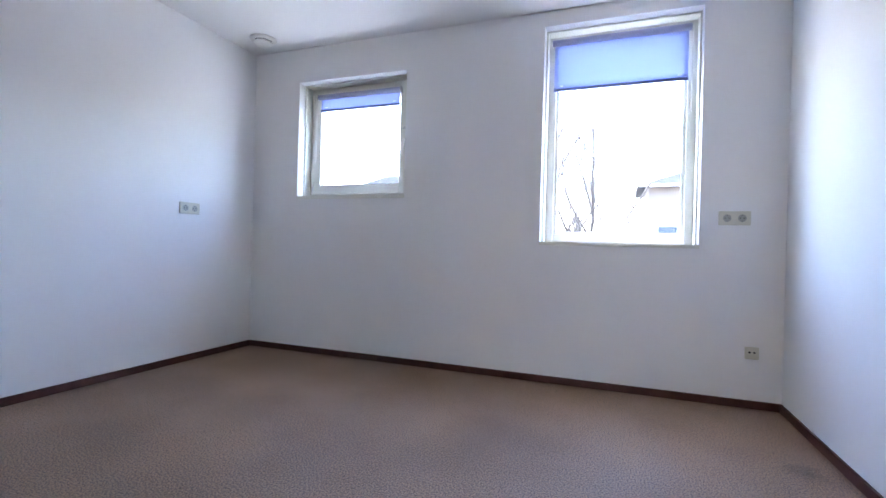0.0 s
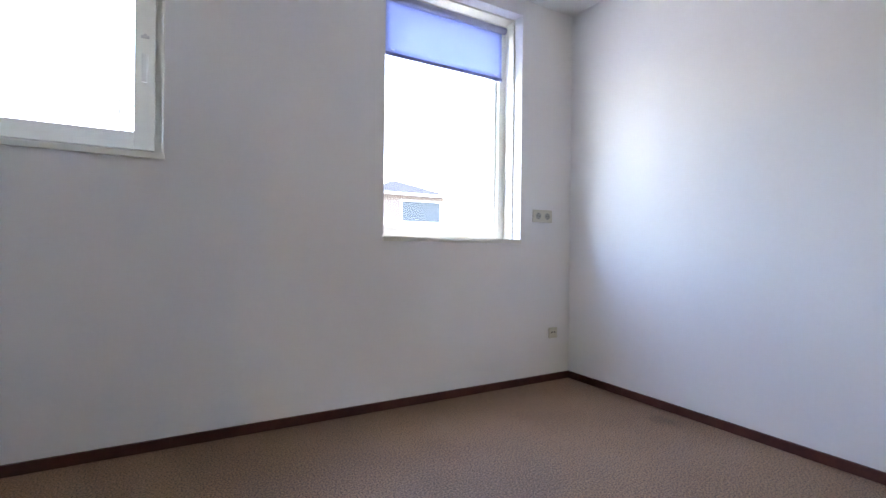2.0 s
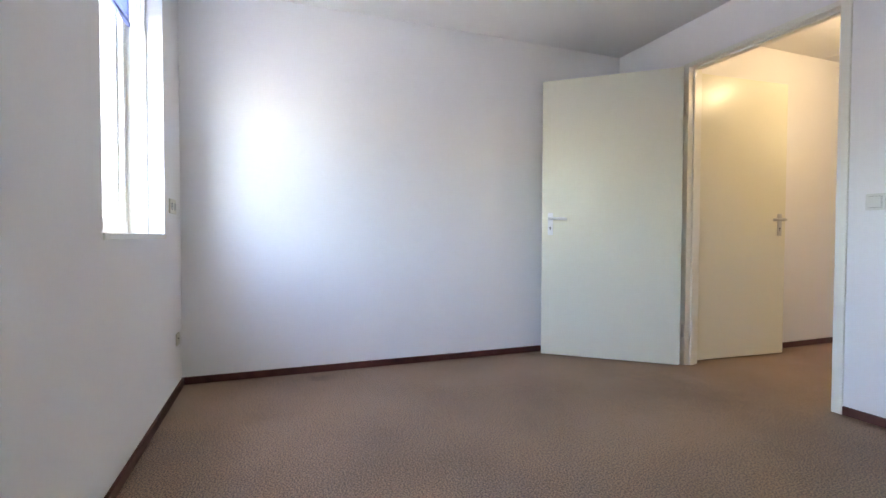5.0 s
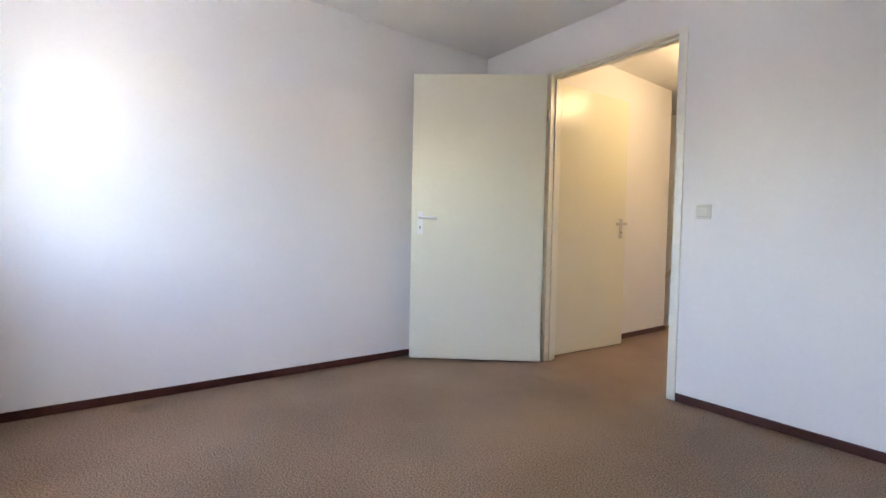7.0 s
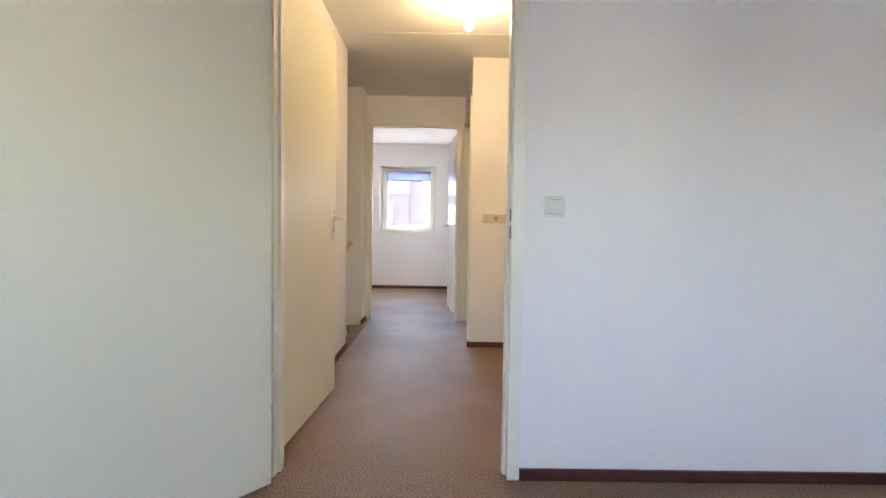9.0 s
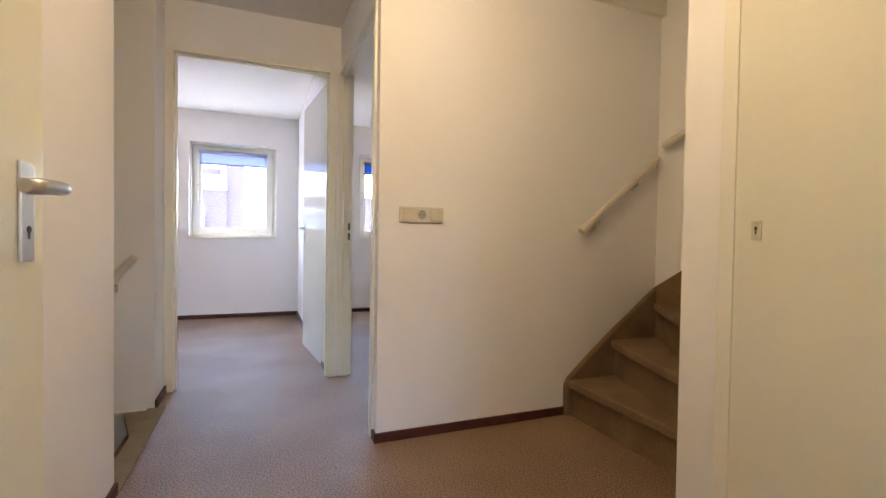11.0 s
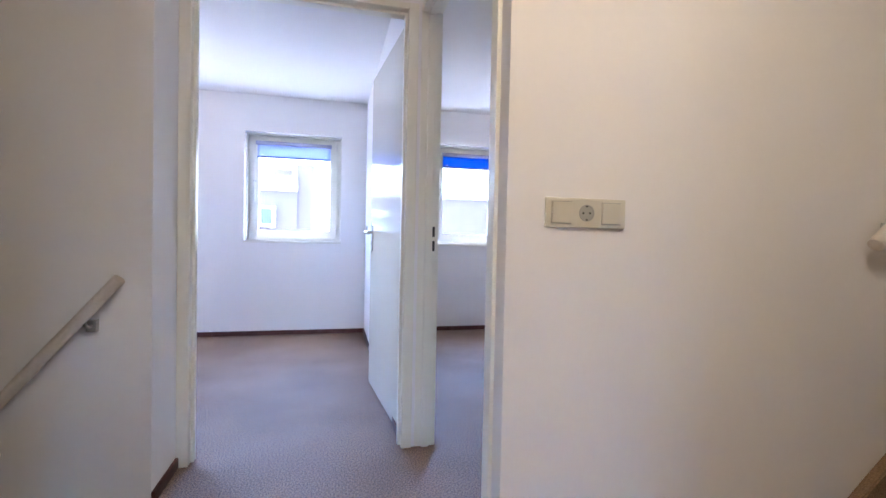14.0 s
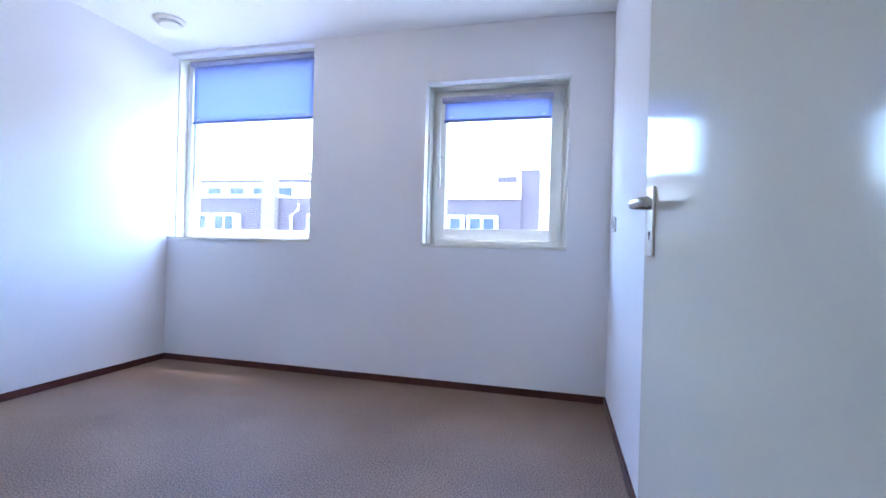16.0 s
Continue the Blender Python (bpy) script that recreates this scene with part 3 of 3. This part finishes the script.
def socket_insert(parent, x):
    bm = lathe([(0.0215, 0.0095), (0.0215, 0.0115), (0.0195, 0.0115), (0.0185, 0.0098), (0.001, 0.0098)], 26)
    bm.transform(Matrix.Translation((x, 0, 0)))
    # the well is shallow; its grey colour gives the shade of a deep one
    ins = part("socket_well", bm, WELL_SHADE, parent, "shallow round socket well, grey for the shade in it")
    bm = bmesh.new()
    for dx in (-0.0095, 0.0095):
        disc(bm, pose(x + dx, 0, 0.0098), 0.0028, 0.0006, 10)
    add_box(bm, x - 0.002, 0.0155, 0.0098, x + 0.002, 0.019, 0.0118)
    add_box(bm, x - 0.002, -0.019, 0.0098, x + 0.002, -0.0155, 0.0118)
    part("contact", bm, DARK, ins)


# grey in place of the shade inside a socket well
WELL_SHADE = material("socket_well_shade", (0.42, 0.41, 0.37), 0.45, (0.36, 0.35, 0.31), 30, 0.5)


def wall_socket(x, y, z, turn, cells, mat, label, name="wall_socket", category="wall socket", size=0.081):
    """cells: a string, s a socket, w a rocker switch, p a small two-hole phone outlet."""
    n = len(cells)
    w = size * n if n > 1 else size
    t = thing(name, facing(x, y, z, turn), label, category)
    part("cover_plate", boxes((-w / 2, -size / 2, 0.0, w / 2, size / 2, 0.0095), bevel=0.005), mat, t)
    for i, c in enumerate(cells):
        cx = (i - (n - 1) / 2) * size * 0.93
        if c == "s":
            socket_insert(t, cx)
        elif c == "w":
            # darker edge painted in for the shadow along the rocker
            part("rocker_rim_shade", boxes((cx - 0.0275, -0.0285, 0.0095, cx + 0.0275, 0.0285, 0.0108), bevel=0.0005), RIM_SHADE, t)
            bm = boxes((cx - 0.0275, -0.0265, 0.0108, cx + 0.0275, 0.0265, 0.0150), bevel=0.002)
            for v in bm.verts:
                if v.co.z > 0.012:
                    v.co.z += 0.05 * v.co.y
            part("rocker", bm, mat, t)
        else:
            bm = bmesh.new()
            for dx in (-0.012, 0.012):
                disc(bm, pose(cx + dx, 0.004, 0.0095), 0.006, 0.001, 14)
            part("outlet_hole", bm, DARK, t)
    return t


# out of the front wall +y, of the east wall -x, of the door walls -y
wall_socket(0.254, 0.0, 1.082, 0, "ss", PLASTIC_OLD, "cream double wall socket beside the tall window")
wall_socket(XE, 0.62, 1.10, 90, "ss", PLASTIC_OLD, "cream double wall socket on the bedroom wall")
wall_socket(0.151, 0.0, 0.315, 0, "p", PLASTIC_OLD, "small cream phone outlet low on the wall", "phone_outlet", "outlet", 0.07)
wall_socket(1.81, YD, 1.095, 180, "w", PLASTIC, "white square light switch beside the door", "light_switch", "light switch")
wall_socket(1.835, 5.41, 1.101, 180, "wsw", PLASTIC_OLD, "cream switch, socket and switch in one frame", "switch_panel", "light switch", 0.076)
wall_socket(1.55, 9.043, 1.10, 90, "s", PLASTIC, "white single wall socket beside the window wall")


def ceiling_vent(x, y):
    v = thing("ceiling_vent", pose(x, y, H, 180), "round white plastic ventilation valve on the ceiling", "air vent", "ceiling vents")
    part("flange", lathe([(0.098, 0.0), (0.100, 0.004), (0.094, 0.012), (0.078, 0.020), (0.070, 0.021), (0.066, 0.010), (0.066, 0.0)], 40), PLASTIC, v, smooth=True)
    part("throat", lathe([(0.065, 0.0005), (0.065, 0.003), (0.001, 0.003)], 36), DARK, v)
    part("valve_disc", lathe([(0.02, 0.004), (0.060, 0.020), (0.074, 0.030), (0.072, 0.036), (0.05, 0.040), (0.001, 0.042)], 40), PLASTIC, v, smooth=True)


ceiling_vent(3.49, 0.24)
ceiling_vent(-1.37, 8.88)
ceiling_vent(3.42, 9.04)


def bare_bulb(x, y, watts, holder):
    p = thing("pendant_bulb", pose(x, y, H), "bare lit warm light bulb hanging from its ceiling wire", "pendant lamp", "bare bulbs")
    part("ceiling_rose", lathe([(0.024, 0.0), (0.026, -0.006), (0.018, -0.014), (0.001, -0.016)], 24), PLASTIC_OLD, p, smooth=True)
    part("cable", tube([(0, 0, -0.012), (0.004, 0.001, -0.05), (0.0, 0, -0.095)], 0.0032, 8), PLASTIC_OLD, p, smooth=True)
    part("lamp_holder", lathe([(0.008, -0.085), (0.017, -0.092), (0.018, -0.128), (0.001, -0.13)], 20), holder, p, smooth=True)
    bulb = part("bulb", lathe([(0.001, -0.215), (0.016, -0.212), (0.027, -0.200), (0.0315, -0.182), (0.028, -0.163), (0.018, -0.145), (0.014, -0.128), (0.001, -0.128)], 28), GLOW, p, "lit glass bulb", smooth=True)
    bulb.visible_shadow = False
    bulb_light(x, y, H - 0.18, watts)


bare_bulb(1.522, 4.395, 0.35, PLASTIC_OLD)
bare_bulb(-0.25, 8.2, 0.045, HOLDER)
bare_bulb(3.17, 7.82, 0.045, HOLDER)


# ---- stairs ----
def clip_line(poly, px, py, nx, ny):
    """The part of a polygon on the side of a line to which (nx, ny) points."""
    out = []
    for (ax, ay), (bx, by) in zip(poly, poly[1:] + poly[:1]):
        da, db = (ax - px) * nx + (ay - py) * ny, (bx - px) * nx + (by - py) * ny
        if da >= 0:
            out.append((ax, ay))
        if da * db < 0:
            k = da / (da - db)
            out.append((ax + k * (bx - ax), ay + k * (by - ay)))
    return out


up = thing("staircase_up", pose(0, 0, 0), "brown carpeted winding staircase going up beside the landing", "staircase")
RISE = 0.205
PIV = (2.70, 4.52)
area = [(2.62, 4.47), (3.335, 4.47), (3.335, 5.372), (2.62, 5.372)]
angles = [90, 71, 54, 38, 20, 0]
for i, a in enumerate(angles):
    z = RISE * (i + 1)
    c, s = math.cos(radians(a)), math.sin(radians(a))
    q = (PIV[0] + 0.03 * s, PIV[1] - 0.03 * c)
    poly = clip_line(area, q[0] - 0.028 * s, q[1] + 0.028 * c, s, -c)
    if len(poly) < 3:
        continue
    bm = prism(poly, z - 0.045, z)
    bmesh.ops.bevel(bm, geom=[e for e in bm.edges], offset=0.012, segments=3, profile=0.6, affect="EDGES")
    part("tread", bm, STAIR_CARPET, up, smooth=False)
    poly = clip_line(area, q[0], q[1], s, -c)
    poly = clip_line(poly, q[0] + 0.03 * s, q[1] - 0.03 * c, -s, c)
    if len(poly) >= 3:
        part("riser", prism(poly, z - RISE, z - 0.045), STAIR_CARPET, up)


def stringer(points, thick_dir, t0, t1):
    """A board in a vertical plane: points (along, z); along x when thick_dir is y."""
    bm = bmesh.new()
    if thick_dir == "y":
        a = [bm.verts.new((u, t0, z)) for u, z in points]
        b = [bm.verts.new((u, t1, z)) for u, z in points]
    else:
        a = [bm.verts.new((t0, u, z)) for u, z in points]
        b = [bm.verts.new((t1, u, z)) for u, z in points]
    bm.faces.new(a)
    bm.faces.new(b[::-1])
    for i in range(len(points)):
        j = (i + 1) % len(points)
        bm.faces.new((a[j], a[i], b[i], b[j]))
    bmesh.ops.recalc_face_normals(bm, faces=bm.faces)
    bmesh.ops.bevel(bm, geom=list(bm.edges), offset=0.005, segments=2, affect="EDGES")
    return bm


top = [(2.695, 0.0), (2.695, 0.175), (2.72, 0.215), (2.85, 0.325), (3.0, 0.445), (3.15, 0.555), (3.28, 0.655), (3.368, 0.715), (3.368, 0.0)]
part("stringer", stringer(top, "y", 5.372, 5.409), STAIR_CARPET, up)
top = [(5.372, 0.0), (5.372, 0.718), (5.2, 0.82), (5.0, 0.96), (4.8, 1.13), (4.6, 1.32), (4.46, 1.46), (4.46, 0.0)]
part("stringer", stringer(top, "x", 3.335, 3.369), STAIR_CARPET, up)


def handrail(p, q, out, brackets, label):
    """A round rail on short brackets; out points from the wall to the rail."""
    p, q, out = Vector(p), Vector(q), Vector(out)
    r = thing("handrail", Matrix.Translation(p), label, "handrail", "handrails")
    d = q - p
    part("rail", tube([(0, 0, 0), d * 0.01, d * 0.5, d * 0.99, d], 0.021, 18), RAILWOOD, r, smooth=True)
    for k in brackets:
        b = d * k
        u = Vector((0, 0, -1))
        part("bracket", tube([b + u * 0.018, b + u * 0.04, b + u * 0.05 - out * 0.02, b + u * 0.05 - out * 0.060], 0.007, 10), METAL, r, smooth=True)
        w = b + u * 0.05 - out * 0.056
        bm = bmesh.new()
        add_box(bm, w.x - 0.016, w.y - 0.016, w.z - 0.022, w.x + 0.016, w.y + 0.016, w.z + 0.022, 0.003)
        part("wall_plate", bm, METAL, r)
    return r


handrail((2.755, 5.352, 1.035), (3.305, 5.352, 1.485), (0, -1, 0), (0.22, 0.72), "pale painted wooden handrail rising along the stair wall")
handrail((3.31, 5.315, 1.553), (3.31, 4.5, 1.83), (-1, 0, 0), (0.24, 0.8), "pale painted wooden handrail on the stairwell side wall")
handrail((0.468, 6.195, 0.862), (-0.35, 6.195, -0.1), (0, -1, 0), (0.13, 0.75), "pale painted wooden handrail going down the stairs")

tagged(part("stairwell_ledge", boxes((XW, 6.236, -0.016, 0.515, 6.262, 0.004), bevel=0.003), FRAME), "thin white ledge along the stairwell wall", "trim", kind="structure")
down = thing("staircase_down", pose(0, 0, 0), "brown carpeted staircase going down beside the landing", "staircase")
part("nosing", boxes((0.515, 5.312, -0.04, 0.605, 6.258, 0.006), bevel=0.005), NOSING, down, "worn beige nosing strip")
part("winder_tread", prism([(0.517, 6.234), (0.41, 6.234), (0.517, 5.86)], -0.04, 0.003), NOSING, down, "narrow beige corner tread")
for i in range(1, 9):
    x = 0.47 - 0.205 * (i - 1)
    z = -0.2 * i
    part("tread", boxes((x - 0.23, 5.352, z - 0.04, x + 0.02, 6.222, z), bevel=0.01), STAIR_CARPET, down)
    part("riser", boxes((x - 0.0, 5.352, z, x + 0.012, 6.222, z + 0.16)), STAIR_CARPET, down)
for y0, y1 in ((5.311, 5.351), (6.223, 6.259)):
    pts = [(0.46, -0.22), (0.46, -0.62), (-1.6, -2.5), (-1.6, -2.1)]
    part("stringer", stringer(pts, "y", y0, y1), FRAME, down, "white painted stringer board")


# ---- outside ----
bm = bmesh.new()
add_box(bm, -900, -900, -3.4, 900, 900, -3.0)
tagged(part("ground", bm, GROUND), "flat paved and grassed ground between the houses", "ground", kind="structure")


def facade_window(parent, x, y, z0, z1, w, toward):
    """A window in a facade facing +y or -y."""
    f = part("window", boxes((x - w / 2, y - 0.03, z0, x + w / 2, y + 0.03, z1), bevel=0.01), WHITE_OUT, parent)
    part("pane", boxes((x - w / 2 + 0.08, y + toward * 0.035 - 0.01, z0 + 0.08, x + w / 2 - 0.08, y + toward * 0.035 + 0.01, z1 - 0.08)), SHUTTER, f)


def hip_house(x, y, w, d, eave, ridge, label, wins, wallmat=None):
    hs = thing("house", pose(x, y, 0), label, "house", "houses across the street")
    part("wall", boxes((-w / 2, -d / 2, -3.0, w / 2, d / 2, eave)), wallmat or RENDERED, hs)
    o = 0.45
    bm = bmesh.new()
    a = [bm.verts.new(p) for p in ((-w / 2 - o, -d / 2 - o, eave), (w / 2 + o, -d / 2 - o, eave), (w / 2 + o, d / 2 + o, eave), (-w / 2 - o, d / 2 + o, eave))]
    k = min(w, d) / 2 * 0.9
    b = [bm.verts.new((-w / 2 + k, 0, ridge)), bm.verts.new((w / 2 - k, 0, ridge))]
    bm.faces.new(a[::-1])
    bm.faces.new((a[0], a[1], b[1], b[0]))
    bm.faces.new((a[1], a[2], b[1]))
    bm.faces.new((a[2], a[3], b[0], b[1]))
    bm.faces.new((a[3], a[0], b[0]))
    part("roof", bm, ROOF, hs)
    part("gutter", boxes((-w / 2 - o, d / 2 + o, eave - 0.1, w / 2 + o, d / 2 + o + 0.12, eave + 0.03), bevel=0.02), WHITE_OUT, hs)
    for wx, z0, z1, ww in wins:
        facade_window(hs, wx, d / 2, z0, z1, ww, 1)


PL = "pale rendered house with a grey hipped roof across the street"
hip_house(-2.3, -24.0, 3.6, 5.0, 4.2, 5.2, PL, [(-1.0, 1.9, 4.0, 1.0), (0.9, 1.4, 2.3, 1.0), (-0.6, -2.0, 0.2, 1.4)])
hip_house(-9.3, -24.0, 4.2, 5.0, 3.9, 5.0, PL, [(-0.6, 2.3, 3.6, 2.6), (1.6, 1.0, 1.9, 0.8), (-0.6, -2.0, 0.2, 1.8)])
hip_house(-30.0, -24.0, 12.0, 7.0, 2.4, 4.6, "low pale house with a grey hipped roof farther off", [(-3, -1.5, 1.0, 1.6), (2, -1.5, 1.0, 1.6)])
hip_house(16.5, -28.0, 7.0, 6.0, 4.4, 6.2, "pale house with a grey hipped roof down the street", [(-1.5, 1.5, 3.2, 1.4), (1.6, 1.5, 3.2, 1.4)])

gar = thing("garage", pose(-0.3, -17.5, 0), "small red brick shed with a dark door below the trees", "shed")
part("wall", boxes((-2.4, -1.5, -3.0, 0.9, 1.5, 1.2)), REDBRICK, gar)
part("roof", boxes((-2.55, -1.65, 1.2, 1.05, 1.65, 1.38), bevel=0.02), ROOF, gar)
part("shutter", boxes((-1.7, 1.5, -0.1, -0.5, 1.55, 1.05), bevel=0.01), SHUTTER, gar)


def bare_tree(x, y, height, seed, label):
    rnd = random.Random(seed)
    t = thing("bare_tree", pose(x, y, -3.0), label, "tree", "bare trees")
    bm = bmesh.new()

    def branch(p, d, length, r, depth):
        n = 5
        pts = [p]
        for i in range(n):
            d = (d + Vector((rnd.uniform(-0.13, 0.13), rnd.uniform(-0.13, 0.13), 0.07))).normalized()
            pts.append(pts[-1] + d * length / n)
        tube(pts, r, 6 if depth < 3 else 4, bm, 0.5)
        if depth < 4:
            for _ in range(rnd.randint(3, 4)):
                k = rnd.randint(2, n)
                a = rnd.uniform(0, 2 * math.pi)
                nd = (d + 0.75 * Vector((math.cos(a), math.sin(a), rnd.uniform(0.0, 0.5)))).normalized()
                branch(pts[k], nd, length * rnd.uniform(0.5, 0.68), r * 0.58, depth + 1)

    branch(Vector((0, 0, 0)), Vector((0.02, 0, 1)), height * 0.5, 0.15, 0)
    part("trunk", bm, BARK, t)


bare_tree(1.65, -14.0, 10.5, 5, "bare winter tree with thin upright branches")
bare_tree(3.5, -15.5, 8.5, 9, "bare winter tree beside the pavement")
bare_tree(-16.0, -22.0, 5.6, 13, "bare winter tree farther down the street")


def bush(x, y, z0, w, d, h, n, seed, label, kind="", name="hedge"):
    rnd = random.Random(seed)
    bm = bmesh.new()
    for _ in range(n):
        u, v, q = rnd.uniform(-1, 1), rnd.uniform(-1, 1), rnd.random()
        topz = h * (0.72 + 0.28 * noise.noise(Vector((u * w * 0.35 + seed, v * d * 0.35, 0)))) * (1 - 0.25 * u * u)
        c = Vector((u * w / 2, v * d / 2, topz * q))
        s = rnd.uniform(0.12, 0.32) * (h / 4) ** 0.5
        a, b = Vector((rnd.gauss(0, 1), rnd.gauss(0, 1), rnd.gauss(0, 1))).normalized(), Vector((rnd.gauss(0, 1), rnd.gauss(0, 1), rnd.gauss(0, 1))).normalized()
        vs = [bm.verts.new(c + s * p) for p in (a, b, -a * 0.8, -b * 0.8)]
        bm.faces.new(vs[:3])
        bm.faces.new((vs[0], vs[2], vs[3]))
    o = part(name, bm, LEAF)
    o.location = (x, y, z0)
    tagged(o, label, "trees", kind=kind)


bush(-50, -22, -3.0, 46, 8, 9.0, 5200, 3, "distant dark evergreen wood", "stuff", "far_woods")
bush(4.4, -16.5, -3.0, 2.2, 2.0, 6.4, 900, 4, "dark ivy-covered bush beside the street", "stuff", "bush")
bush(-17, -20, -3.0, 9, 2.0, 4.2, 1200, 6, "clipped dark hedge along the street", "stuff", "hedge")


def ac_unit(x, y, z):
    a = thing("air_conditioner", pose(x, y, z), "white outdoor air conditioner on a brick wall", "air conditioner", "air conditioners")
    part("casing", boxes((-0.45, -0.32, -0.33, 0.45, 0.0, 0.33), bevel=0.02), WHITE_OUT, a)
    for gx in (-0.2, 0.2):
        part("fan_grille", boxes((gx - 0.16, -0.33, -0.24, gx + 0.16, -0.32, 0.24), bevel=0.003), SHUTTER, a)
    for bx in (-0.34, 0.34):
        part("bracket", boxes((bx - 0.02, -0.3, -0.37, bx + 0.02, 0.0, -0.33)), METAL, a)


YN = 20.0
fl = thing("flat_roofed_building", pose(0, 0, 0), "long dark brick flat-roofed building behind the garden", "building")
part("wall", boxes((-16, YN, -3.0, 0.1, YN + 5, 2.5)), BRICK, fl)
part("roof_edge", boxes((-16.1, YN - 0.08, 2.5, -7.9, YN + 5, 2.62), bevel=0.02), WHITE_OUT, fl)
part("parapet", boxes((-4.2, YN - 0.06, 2.45, 0.1, YN + 4, 2.95), bevel=0.02), BAND, fl)
part("chimney", boxes((0.06, YN + 0.1, -3.0, 0.62, YN + 0.9, 3.35), bevel=0.02), BRICK, fl)
part("chimney", boxes((-0.75, YN + 1.0, 2.95, -0.15, YN + 1.6, 3.3), bevel=0.02), BRICK, fl)
part("pier", boxes((-8.5, YN - 0.25, -3.0, -8.0, YN, 3.4), bevel=0.02), RENDERED, fl)
part("downpipe", tube([(-7.2, YN - 0.08, 2.3), (-7.2, YN - 0.1, 2.1), (-7.45, YN - 0.1, 1.9), (-7.45, YN - 0.08, -2.8)], 0.05, 10), WHITE_OUT, fl, "white rainwater pipe")
fr = thing("brick_building", pose(0, 0, 0), "red brick upper storey with a flat roof behind", "building")
part("wall", boxes((-8.6, YN + 3, 2.3, -4.6, YN + 8, 3.75)), REDBRICK, fr)
part("roof", boxes((-8.7, YN + 2.9, 3.75, -4.5, YN + 8.1, 3.87), bevel=0.02), BRICK, fr)
fw = thing("glazed_building", pose(0, 0, 0), "white building with tall glazed panels behind the flat roofs", "building")
part("wall", boxes((-17.5, YN + 7, -3.0, -11.2, YN + 12, 4.1)), WHITE_OUT, fw)
part("roof", boxes((-17.6, YN + 6.9, 4.1, -11.1, YN + 12, 4.25), bevel=0.02), BRICK, fw)
for i in range(4):
    facade_window(fw, -16.6 + 1.4 * i, YN + 7, 2.6, 3.9, 1.0, -1)
fe = thing("flat_roofed_building", pose(0, 0, 0), "dark brick flat-roofed building behind the garden", "building")
part("wall", boxes((4.2, YN, -3.0, 12.0, YN + 5, 2.42)), BRICK, fe)
part("roof_edge", boxes((4.1, YN - 0.08, 2.42, 12.1, YN + 5, 2.54), bevel=0.02), WHITE_OUT, fe)
part("downpipe", tube([(6.85, YN - 0.08, 2.3), (6.85, YN - 0.1, 2.1), (6.6, YN - 0.1, 1.9), (6.6, YN - 0.08, -2.8)], 0.05, 10), WHITE_OUT, fe, "white rainwater pipe")
for x in (-11.0, -9.9, -6.3, -2.0, -1.0, 7.6):
    ac_unit(x, YN, 1.62)
